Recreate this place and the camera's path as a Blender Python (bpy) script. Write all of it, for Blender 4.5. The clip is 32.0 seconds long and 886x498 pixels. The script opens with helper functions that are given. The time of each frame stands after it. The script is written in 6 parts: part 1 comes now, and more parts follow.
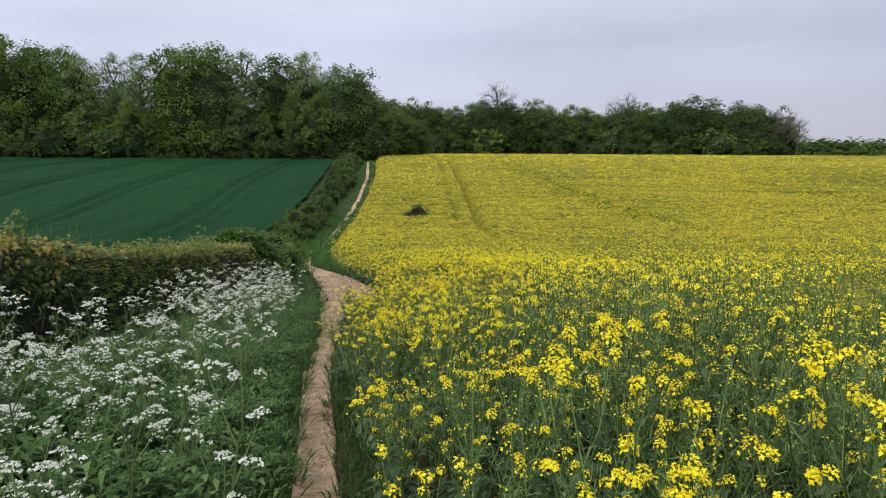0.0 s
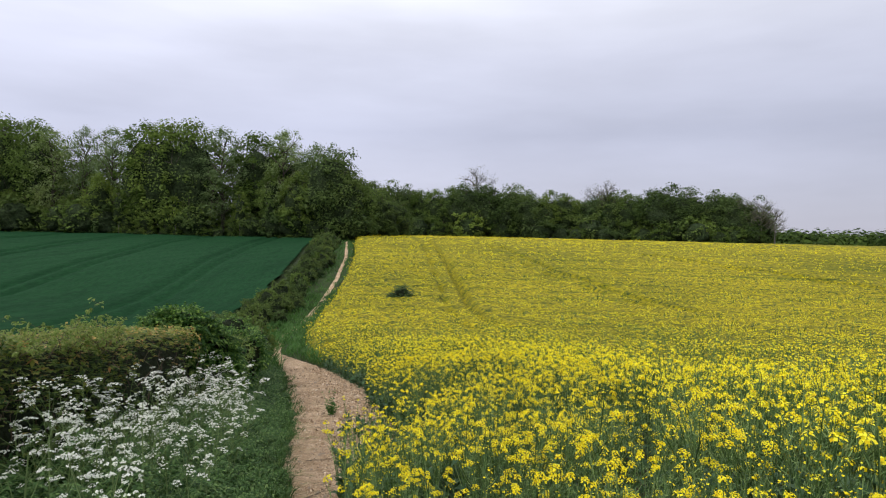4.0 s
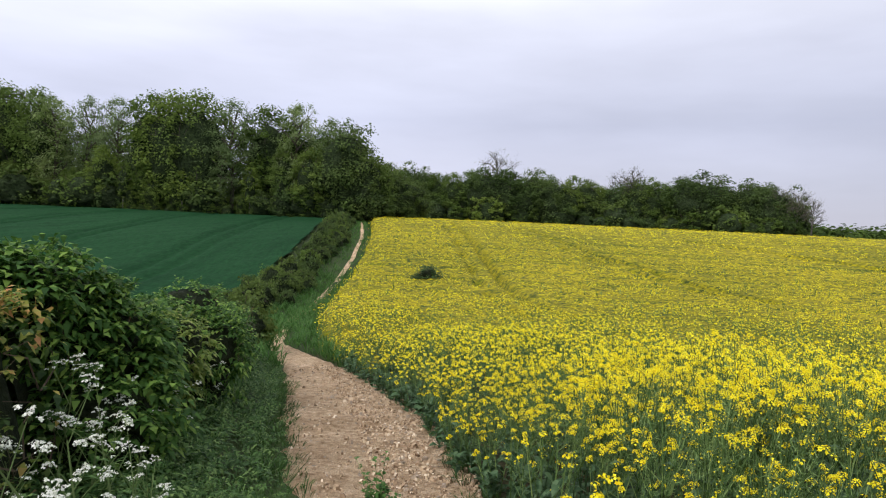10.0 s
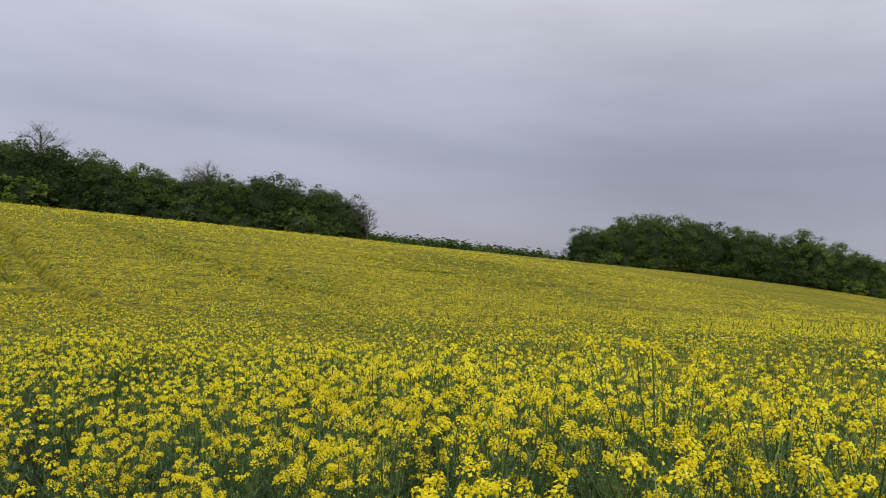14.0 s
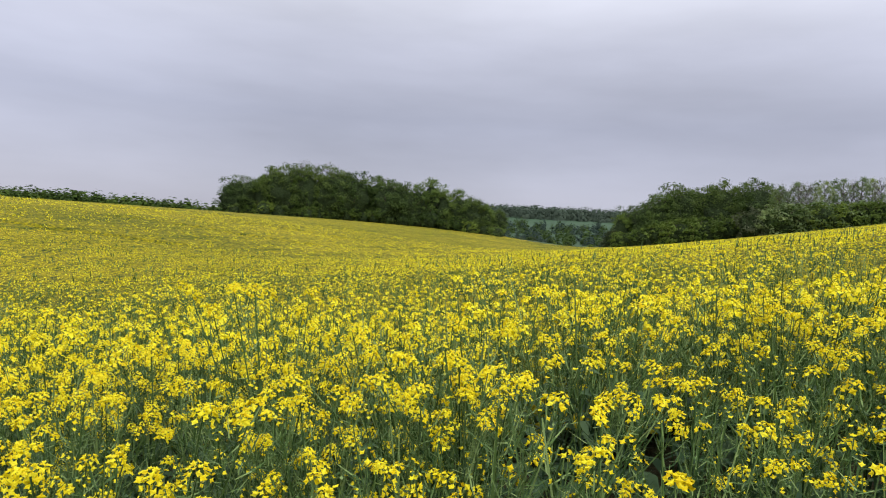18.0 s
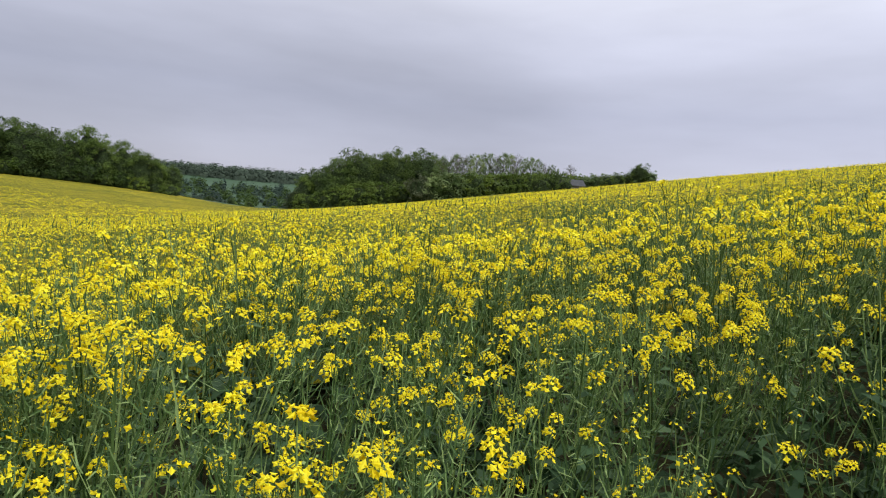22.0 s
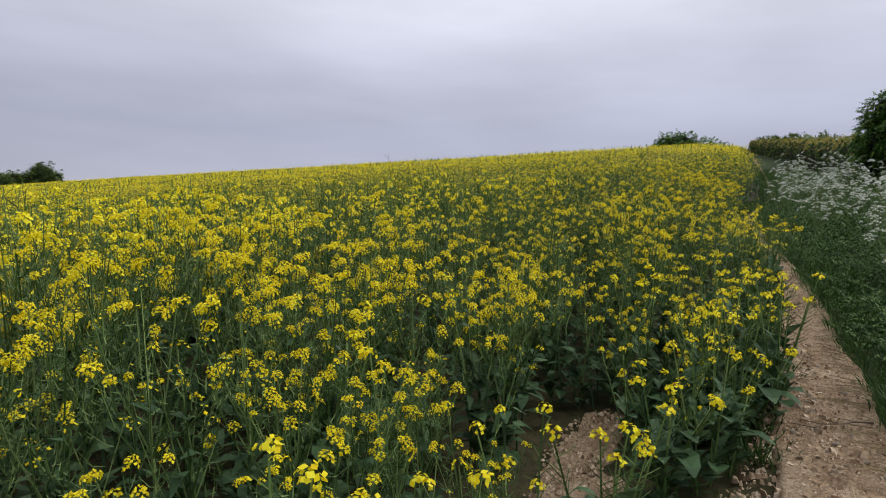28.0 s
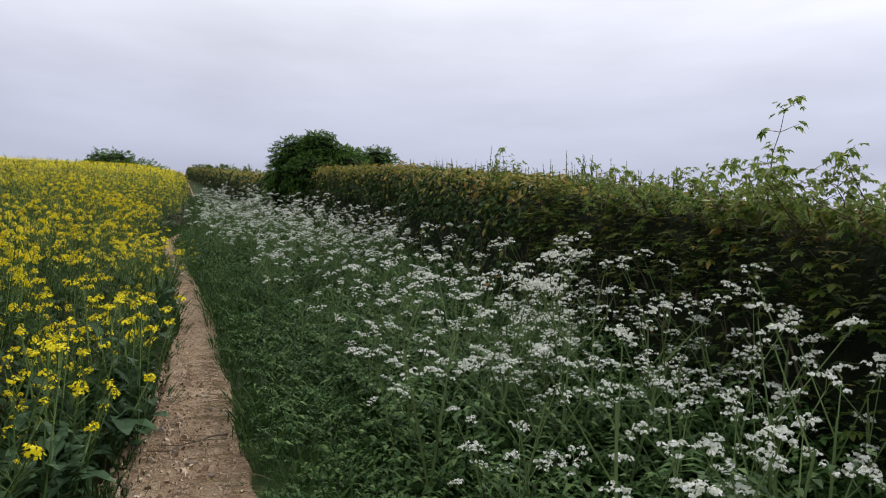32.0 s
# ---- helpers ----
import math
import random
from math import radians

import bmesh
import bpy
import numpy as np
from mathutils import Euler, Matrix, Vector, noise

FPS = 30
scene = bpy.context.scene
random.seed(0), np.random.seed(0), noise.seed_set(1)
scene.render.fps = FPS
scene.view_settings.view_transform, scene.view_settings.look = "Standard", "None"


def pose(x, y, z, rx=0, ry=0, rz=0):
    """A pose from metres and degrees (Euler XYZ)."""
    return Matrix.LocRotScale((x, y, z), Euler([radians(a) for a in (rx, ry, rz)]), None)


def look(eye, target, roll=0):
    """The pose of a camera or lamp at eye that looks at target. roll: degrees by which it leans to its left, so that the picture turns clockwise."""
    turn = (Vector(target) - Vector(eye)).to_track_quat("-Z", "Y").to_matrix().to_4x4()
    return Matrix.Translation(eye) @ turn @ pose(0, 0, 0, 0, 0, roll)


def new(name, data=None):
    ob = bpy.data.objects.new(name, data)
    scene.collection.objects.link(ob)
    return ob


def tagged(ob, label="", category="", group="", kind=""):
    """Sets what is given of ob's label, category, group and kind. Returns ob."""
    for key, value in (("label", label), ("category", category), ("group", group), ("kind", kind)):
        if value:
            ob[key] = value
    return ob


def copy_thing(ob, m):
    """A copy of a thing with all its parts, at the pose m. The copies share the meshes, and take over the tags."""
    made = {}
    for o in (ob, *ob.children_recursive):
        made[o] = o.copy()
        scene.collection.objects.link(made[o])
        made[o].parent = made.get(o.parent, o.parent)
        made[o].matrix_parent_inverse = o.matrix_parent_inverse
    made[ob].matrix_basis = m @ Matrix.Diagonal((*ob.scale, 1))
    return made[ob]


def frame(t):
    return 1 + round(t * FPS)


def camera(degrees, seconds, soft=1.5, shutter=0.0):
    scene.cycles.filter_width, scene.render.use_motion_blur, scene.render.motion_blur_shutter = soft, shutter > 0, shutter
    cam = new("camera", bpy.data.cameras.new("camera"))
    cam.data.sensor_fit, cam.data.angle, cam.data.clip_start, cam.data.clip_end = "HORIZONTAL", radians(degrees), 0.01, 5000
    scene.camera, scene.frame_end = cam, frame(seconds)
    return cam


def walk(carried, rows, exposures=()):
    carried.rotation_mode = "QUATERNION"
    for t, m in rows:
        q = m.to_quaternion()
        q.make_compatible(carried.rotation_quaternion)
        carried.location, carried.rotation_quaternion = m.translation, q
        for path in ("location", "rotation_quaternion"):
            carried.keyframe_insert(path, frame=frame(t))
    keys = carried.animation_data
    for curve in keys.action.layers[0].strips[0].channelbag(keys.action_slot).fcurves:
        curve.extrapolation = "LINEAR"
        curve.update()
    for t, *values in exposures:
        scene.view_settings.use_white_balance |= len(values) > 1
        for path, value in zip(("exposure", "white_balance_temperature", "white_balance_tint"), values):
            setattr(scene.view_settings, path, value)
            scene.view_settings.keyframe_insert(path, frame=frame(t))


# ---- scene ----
# ---- camera ----
cam = camera(70.17, 32.0, soft=1.1)
PATH = [
    (0.0, pose(-0.046, 0.024, 1.642, 81.32, 0.05, 0.31)),
    (0.5, pose(-0.101, 0.665, 1.530, 80.49, 1.20, 4.64)),
    (1.0, pose(-0.188, 1.318, 1.448, 80.06, -2.53, 1.86)),
    (1.5, pose(-0.388, 1.936, 1.381, 84.26, 0.51, 7.02)),
    (2.0, pose(-0.581, 2.510, 1.276, 84.63, -0.70, 6.00)),
    (2.5, pose(-0.745, 3.094, 1.223, 89.80, -0.10, 5.43)),
    (4.5, pose(-1.097, 5.097, 0.960, 87.77, -1.47, -2.96)),
    (5.0, pose(-1.232, 5.735, 0.848, 85.54, -0.14, 3.71)),
    (5.5, pose(-1.391, 6.327, 0.780, 84.56, -0.75, 9.96)),
    (6.0, pose(-1.498, 6.930, 0.714, 84.26, 0.26, 17.06)),
    (6.5, pose(-1.595, 7.570, 0.617, 81.25, 0.22, 10.09)),
    (7.0, pose(-1.690, 8.086, 0.489, 82.79, 0.82, 8.06)),
    (7.5, pose(-1.842, 8.654, 0.339, 79.37, -0.09, 2.70)),
    (8.0, pose(-1.909, 9.174, 0.202, 80.58, 0.02, 2.65)),
    (8.5, pose(-2.013, 9.772, 0.101, 79.47, -3.26, -2.17)),
    (9.0, pose(-2.107, 10.339, -0.011, 81.20, -3.92, -0.76)),
    (9.5, pose(-2.181, 10.944, -0.032, 84.76, -2.87, -2.52)),
    (10.0, pose(-2.285, 11.503, -0.067, 87.90, -2.29, -0.76)),
    (10.5, pose(-2.341, 12.140, -0.216, 86.51, -2.18, 0.75)),
    (11.0, pose(-2.404, 12.844, -0.351, 83.84, -2.93, 0.45)),
    (11.5, pose(-2.463, 13.440, -0.390, 85.81, -0.78, -4.47)),
    (12.0, pose(-2.488, 13.879, -0.435, 87.87, -2.75, -13.07)),
    (12.5, pose(-2.423, 14.285, -0.474, 87.53, -4.87, -19.47)),
    (13.0, pose(-2.390, 14.587, -0.518, 87.07, -2.85, -27.84)),
    (13.5, pose(-2.334, 14.757, -0.506, 90.84, -4.03, -31.53)),
    (14.0, pose(-2.232, 14.838, -0.522, 90.36, -5.05, -38.56)),
    (14.5, pose(-2.198, 14.911, -0.516, 90.90, -4.42, -43.37)),
    (15.0, pose(-2.146, 14.929, -0.521, 89.45, -5.00, -48.63)),
    (15.5, pose(-2.112, 14.910, -0.520, 89.79, -4.87, -53.48)),
    (17.5, pose(-2.022, 14.760, -0.542, 88.21, -3.33, -65.92)),
    (18.0, pose(-2.007, 14.735, -0.542, 88.01, -3.12, -69.28)),
    (18.5, pose(-2.002, 14.715, -0.542, 87.63, -3.04, -71.29)),
    (19.0, pose(-1.978, 14.685, -0.551, 87.23, -3.23, -73.84)),
    (19.5, pose(-1.984, 14.663, -0.558, 86.73, -3.71, -75.21)),
    (20.0, pose(-1.974, 14.660, -0.558, 86.84, -3.40, -79.85)),
    (20.5, pose(-1.967, 14.684, -0.567, 86.85, -2.94, -83.71)),
    (21.0, pose(-1.967, 14.680, -0.577, 86.65, -3.04, -88.10)),
    (21.5, pose(-1.957, 14.662, -0.586, 86.46, -3.85, -93.77)),
    (22.0, pose(-1.944, 14.641, -0.586, 86.45, -4.51, -97.51)),
    (22.5, pose(-1.935, 14.634, -0.585, 86.29, -4.19, -99.96)),
    (23.0, pose(-1.938, 14.615, -0.583, 86.62, -4.20, -102.99)),
    (23.5, pose(-1.944, 14.566, -0.573, 87.66, -3.84, -108.36)),
    (24.0, pose(-1.957, 14.516, -0.560, 88.59, -3.72, -112.49)),
    (24.5, pose(-1.958, 14.456, -0.550, 89.30, -3.25, -116.39)),
    (25.0, pose(-1.963, 14.404, -0.543, 89.60, -3.02, -120.13)),
    (25.5, pose(-1.956, 14.361, -0.541, 89.54, -2.65, -123.19)),
    (26.0, pose(-1.976, 14.319, -0.544, 89.77, -2.45, -128.41)),
    (26.5, pose(-2.002, 14.284, -0.539, 89.97, -2.51, -133.84)),
    (28.5, pose(-2.015, 14.160, -0.544, 89.46, -2.38, -151.88)),
    (29.0, pose(-2.019, 14.172, -0.546, 90.35, -3.10, -158.25)),
    (29.5, pose(-2.066, 14.108, -0.539, 92.62, -1.38, -165.59)),
    (30.0, pose(-2.113, 14.074, -0.533, 93.22, -0.31, -172.33)),
    (30.5, pose(-2.155, 14.039, -0.530, 92.92, -0.85, -179.88)),
    (31.0, pose(-2.215, 14.015, -0.535, 92.61, -0.53, -184.77)),
    (31.5, pose(-2.284, 13.976, -0.532, 92.82, -1.10, -189.39)),
    (32.0, pose(-2.362, 13.939, -0.532, 92.74, -0.91, -194.60)),
]
EXPOSURES = [(0.0, 0.08), (2.0, 0.2), (4.0, 0.05), (5.0, -0.08), (6.0, 0.25), (7.0, 0.15), (8.0, 0.3), (9.0, 0.33), (10.0, 0.2), (11.0, 0.12), (12.0, -0.25), (14.0, -0.35), (15.0, -0.05), (15.5, 0.0), (18.0, 0.08), (20.0, 0.1), (23.0, 0.0), (26.0, -0.32), (29.0, -0.26), (30.0, -0.3), (32.0, -0.18)]
walk(cam, PATH, EXPOSURES)

# ---- overcast daylight ----
world = bpy.data.worlds.new("overcast_sky")
scene.world = world
world.use_nodes = True
SUN_EL, SUN_AZ = 48.0, 228.0  # degrees; azimuth clockwise from +y


def build_world():
    nt = world.node_tree
    nt.nodes.clear()
    out = nt.nodes.new("ShaderNodeOutputWorld")
    bg = nt.nodes.new("ShaderNodeBackground")
    bg.inputs["Strength"].default_value = 0.1
    sky = nt.nodes.new("ShaderNodeTexSky")
    sky.sky_type = "NISHITA"
    sky.sun_disc = False
    sky.sun_elevation = radians(SUN_EL)
    sky.sun_rotation = radians(SUN_AZ)
    tc = nt.nodes.new("ShaderNodeTexCoord")
    sep = nt.nodes.new("ShaderNodeSeparateXYZ")
    nt.links.new(tc.outputs["Generated"], sep.inputs[0])
    # cloud sheet: grey-lavender low down, paler overhead
    ramp = nt.nodes.new("ShaderNodeValToRGB")
    e = ramp.color_ramp.elements
    e[0].position, e[0].color = 0.0, (5.5, 5.5, 6.6, 1)
    e[1].position, e[1].color = 0.16, (5.1, 5.3, 6.65, 1)
    for p, c in ((0.27, (6.8, 7.0, 8.4, 1)), (0.4, (9.6, 9.8, 10.9, 1)), (0.55, (10.4, 10.6, 11.3, 1)), (1.0, (10.5, 10.5, 11.0, 1))):
        n = e.new(p)
        n.color = c
    nt.links.new(sep.outputs["Z"], ramp.inputs["Fac"])
    mp = nt.nodes.new("ShaderNodeMapping")
    mp.inputs["Scale"].default_value = (1.0, 1.0, 4.5)
    nt.links.new(tc.outputs["Generated"], mp.inputs["Vector"])
    nz = nt.nodes.new("ShaderNodeTexNoise")
    nz.inputs["Scale"].default_value = 1.7
    nz.inputs["Detail"].default_value = 5.0
    nz.inputs["Roughness"].default_value = 0.5
    nt.links.new(mp.outputs[0], nz.inputs["Vector"])
    mr = nt.nodes.new("ShaderNodeMapRange")
    mr.inputs["From Min"].default_value, mr.inputs["From Max"].default_value = 0.3, 0.7
    mr.inputs["To Min"].default_value, mr.inputs["To Max"].default_value = 0.86, 1.16
    nt.links.new(nz.outputs["Fac"], mr.inputs["Value"])
    # the sheet thins a little towards the west
    west = nt.nodes.new("ShaderNodeMapRange")
    west.inputs["From Min"].default_value, west.inputs["From Max"].default_value = -0.9, 0.95
    west.inputs["To Min"].default_value, west.inputs["To Max"].default_value = 1.28, 0.84
    nt.links.new(sep.outputs["X"], west.inputs["Value"])
    both = nt.nodes.new("ShaderNodeMath")
    both.operation = "MULTIPLY"
    nt.links.new(mr.outputs[0], both.inputs[0])
    nt.links.new(west.outputs[0], both.inputs[1])
    lobe = nt.nodes.new("ShaderNodeVectorMath")
    lobe.operation = "DOT_PRODUCT"
    lobe.inputs[1].default_value = (0.66, -0.66, 0.36)
    nt.links.new(tc.outputs["Generated"], lobe.inputs[0])
    thin = nt.nodes.new("ShaderNodeMapRange")
    thin.interpolation_type = "SMOOTHSTEP"
    thin.inputs["From Min"].default_value, thin.inputs["From Max"].default_value = 0.76, 1.0
    thin.inputs["To Min"].default_value, thin.inputs["To Max"].default_value = 1.0, 1.2
    nt.links.new(lobe.outputs["Value"], thin.inputs["Value"])
    both2 = nt.nodes.new("ShaderNodeMath")
    both2.operation = "MULTIPLY"
    nt.links.new(both.outputs[0], both2.inputs[0])
    nt.links.new(thin.outputs[0], both2.inputs[1])
    mul = nt.nodes.new("ShaderNodeVectorMath")
    mul.operation = "SCALE"
    nt.links.new(ramp.outputs["Color"], mul.inputs[0])
    nt.links.new(both2.outputs[0], mul.inputs["Scale"])
    mix = nt.nodes.new("ShaderNodeMix")
    mix.data_type = "RGBA"
    mix.inputs["Factor"].default_value = 0.93
    nt.links.new(sky.outputs["Color"], mix.inputs["A"])
    nt.links.new(mul.outputs[0], mix.inputs["B"])
    nt.links.new(mix.outputs["Result"], bg.inputs["Color"])
    nt.links.new(bg.outputs[0], out.inputs["Surface"])


build_world()
sun = new("sun", bpy.data.lights.new("sun", "SUN"))
sun.data.energy, sun.data.angle, sun.data.color = 1.7, radians(22), (1.0, 0.96, 0.9)
_az, _el = radians(SUN_AZ), radians(SUN_EL)
sun.matrix_world = look((0, 0, 60), Vector((0, 0, 60)) - Vector((math.sin(_az) * math.cos(_el), math.cos(_az) * math.cos(_el), math.sin(_el))))

# ---- materials ----
def base_material(name, rough=0.7):
    m = bpy.data.materials.new(name)
    m.use_nodes = True
    nt = m.node_tree
    b = nt.nodes["Principled BSDF"]
    b.inputs["Roughness"].default_value = rough
    b.inputs["Specular IOR Level"].default_value = 0.15
    return m, nt, b


def ramp_node(nt, stops, fac):
    r = nt.nodes.new("ShaderNodeValToRGB")
    e = r.color_ramp.elements
    while len(e) < len(stops):
        e.new(0.5)
    for el, (p, c) in zip(e, stops):
        el.position, el.color = p, (*c, 1)
    nt.links.new(fac, r.inputs["Fac"])
    return r.outputs["Color"]


def noise_node(nt, scale, detail=4.0, rough=0.55, stretch=None):
    tc = nt.nodes.new("ShaderNodeTexCoord")
    n = nt.nodes.new("ShaderNodeTexNoise")
    n.inputs["Scale"].default_value, n.inputs["Detail"].default_value, n.inputs["Roughness"].default_value = scale, detail, rough
    if stretch:
        mp = nt.nodes.new("ShaderNodeMapping")
        mp.inputs["Scale"].default_value = stretch
        nt.links.new(tc.outputs["Object"], mp.inputs["Vector"])
        nt.links.new(mp.outputs[0], n.inputs["Vector"])
    else:
        nt.links.new(tc.outputs["Object"], n.inputs["Vector"])
    return n.outputs["Fac"]


def mix_color(nt, a, b, fac, mode="MIX"):
    n = nt.nodes.new("ShaderNodeMix")
    n.data_type, n.blend_type = "RGBA", mode
    for sock, v in (("A", a), ("B", b)):
        if isinstance(v, tuple):
            n.inputs[sock].default_value = (*v, 1)
        else:
            nt.links.new(v, n.inputs[sock])
    if isinstance(fac, float):
        n.inputs["Factor"].default_value = fac
    else:
        nt.links.new(fac, n.inputs["Factor"])
    return n.outputs["Result"]


def bump(nt, b, fac, strength, dist):
    n = nt.nodes.new("ShaderNodeBump")
    n.inputs["Strength"].default_value, n.inputs["Distance"].default_value = strength, dist
    nt.links.new(fac, n.inputs["Height"])
    nt.links.new(n.outputs[0], b.inputs["Normal"])


def leafy(name, stops, patch=0.0, patch_scale=0.3, dark=(0.5, 0.5, 0.5), rough=0.55, through_light=0.3):
    """Leaves, petals and stalks: each island takes its own tone, larger patches drift."""
    m, nt, b = base_material(name, rough)
    geo = nt.nodes.new("ShaderNodeNewGeometry")
    col = ramp_node(nt, stops, geo.outputs["Random Per Island"])
    if patch:
        n = noise_node(nt, patch_scale, 3.0)
        r = ramp_node(nt, ((0.38, (1, 1, 1)), (0.62, dark)), n)
        col = mix_color(nt, col, r, patch, "MULTIPLY")
    nt.links.new(col, b.inputs["Base Color"])
    if through_light:
        tr = nt.nodes.new("ShaderNodeBsdfTranslucent")
        nt.links.new(col, tr.inputs["Color"])
        mx = nt.nodes.new("ShaderNodeMixShader")
        mx.inputs[0].default_value = through_light
        nt.links.new(b.outputs[0], mx.inputs[1])
        nt.links.new(tr.outputs[0], mx.inputs[2])
        nt.links.new(mx.outputs[0], nt.nodes["Material Output"].inputs["Surface"])
    return m


M_PETAL = leafy("rape_petal", ((0.0, (0.74, 0.54, 0.007)), (0.25, (0.92, 0.77, 0.012)), (1.0, (0.96, 0.9, 0.05))), through_light=0.28)
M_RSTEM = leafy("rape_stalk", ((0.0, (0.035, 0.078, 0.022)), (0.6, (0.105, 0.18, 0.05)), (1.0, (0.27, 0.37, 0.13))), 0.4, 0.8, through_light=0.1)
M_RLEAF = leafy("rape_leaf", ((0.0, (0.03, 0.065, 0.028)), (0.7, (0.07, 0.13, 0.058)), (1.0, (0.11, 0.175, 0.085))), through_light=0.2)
M_WHITE = leafy("parsley_blossom", ((0.0, (0.5, 0.57, 0.4)), (0.2, (0.76, 0.79, 0.7)), (1.0, (0.9, 0.9, 0.87))), through_light=0.3)
M_PSTEM = leafy("parsley_stalk", ((0.0, (0.10, 0.15, 0.05)), (1.0, (0.17, 0.24, 0.09))), through_light=0.1)
M_PLEAF = leafy("parsley_leaf", ((0.0, (0.022, 0.06, 0.015)), (0.7, (0.078, 0.155, 0.042)), (1.0, (0.17, 0.26, 0.08))), through_light=0.25)
M_GRASS = leafy("verge_grass", ((0.0, (0.027, 0.07, 0.016)), (0.85, (0.076, 0.155, 0.036)), (1.0, (0.15, 0.21, 0.07))), 0.6, 0.7, through_light=0.3)
M_HLEAF = leafy("hedge_leaf", ((0.0, (0.02, 0.045, 0.014)), (0.6, (0.05, 0.092, 0.026)), (0.94, (0.1, 0.155, 0.042)), (1.0, (0.15, 0.1, 0.045))), through_light=0.25)
M_HTOP = leafy("hedge_new_leaf", ((0.0, (0.13, 0.18, 0.035)), (0.4, (0.3, 0.32, 0.065)), (0.7, (0.46, 0.36, 0.1)), (1.0, (0.42, 0.2, 0.085))), through_light=0.35)
M_MAPLE = leafy("maple_leaf", ((0.0, (0.07, 0.12, 0.025)), (0.6, (0.16, 0.23, 0.045)), (1.0, (0.28, 0.32, 0.09))), through_light=0.4)
M_ELDER = leafy("elder_leaf", ((0.0, (0.024, 0.068, 0.015)), (0.65, (0.075, 0.165, 0.032)), (1.0, (0.24, 0.37, 0.075))), through_light=0.4)
M_SHOOT = leafy("shoot_leaf", ((0.0, (0.12, 0.19, 0.04)), (0.6, (0.24, 0.33, 0.08)), (1.0, (0.36, 0.36, 0.12))), through_light=0.5)
M_BRIGHT = leafy("fresh_weed_leaf", ((0.0, (0.04, 0.11, 0.025)), (1.0, (0.10, 0.21, 0.05))), through_light=0.3)


def wood_material(name, a, b_):
    m, nt, b = base_material(name, 0.85)
    n = noise_node(nt, 9.0, 5.0, 0.6, (1, 1, 0.2))
    nt.links.new(ramp_node(nt, ((0.3, a), (0.7, b_)), n), b.inputs["Base Color"])
    bump(nt, b, n, 0.5, 0.02)
    return m


M_TWIG = wood_material("twig_bark", (0.07, 0.05, 0.035), (0.16, 0.125, 0.09))
M_BARK = wood_material("tree_bark", (0.05, 0.043, 0.035), (0.13, 0.115, 0.09))
M_GREY = wood_material("grey_bark", (0.075, 0.072, 0.063), (0.17, 0.16, 0.14))
M_BIRCH = wood_material("pale_bark", (0.15, 0.145, 0.12), (0.3, 0.285, 0.25))


def tree_leaf(name, a, b_, c):
    """Tree foliage: narrow leaf-to-leaf range, each tree with its own tone."""
    mid = [tuple(x * (1 - k) + y * k for x, y in zip(b_, o)) for o, k in ((a, 0.4), (c, 0.4))]
    m = leafy(name, ((0.0, mid[0]), (0.6, b_), (1.0, mid[1])), 0.5, 0.14, (0.55, 0.6, 0.55), 0.75, 0.4)
    nt = m.node_tree
    bsdf = nt.nodes["Principled BSDF"]
    bsdf.inputs["Specular IOR Level"].default_value = 0.08
    src = bsdf.inputs["Base Color"].links[0].from_socket
    info = nt.nodes.new("ShaderNodeObjectInfo")
    tone = ramp_node(nt, ((0.0, (0.6, 0.66, 0.55)), (0.4, (1.0, 1.0, 1.0)), (0.75, (1.3, 1.22, 0.95)), (1.0, (0.85, 0.9, 1.0))), info.outputs["Random"])
    col = mix_color(nt, src, tone, 1.0, "MULTIPLY")
    nt.links.new(col, bsdf.inputs["Base Color"])
    for n in nt.nodes:
        if n.bl_idname == "ShaderNodeBsdfTranslucent":
            nt.links.new(col, n.inputs["Color"])
    return m


M_T1 = tree_leaf("oak_leaf", (0.045, 0.08, 0.028), (0.095, 0.145, 0.046), (0.165, 0.225, 0.075))
M_T2 = tree_leaf("ash_leaf", (0.12, 0.18, 0.075), (0.22, 0.295, 0.13), (0.32, 0.4, 0.19))
M_T3 = tree_leaf("sycamore_leaf", (0.065, 0.11, 0.03), (0.15, 0.22, 0.053), (0.26, 0.35, 0.088))
# foliage of the far valley, with the bluish haze of distance in its colour
M_HAZY = tree_leaf("far_leaf", (0.055, 0.085, 0.08), (0.08, 0.115, 0.105), (0.11, 0.15, 0.13))
M_T4 = tree_leaf("budding_leaf", (0.15, 0.165, 0.1), (0.22, 0.24, 0.15), (0.29, 0.31, 0.2))
M_T5 = tree_leaf("hawthorn_leaf", (0.045, 0.065, 0.035), (0.10, 0.125, 0.07), (0.3, 0.32, 0.25))


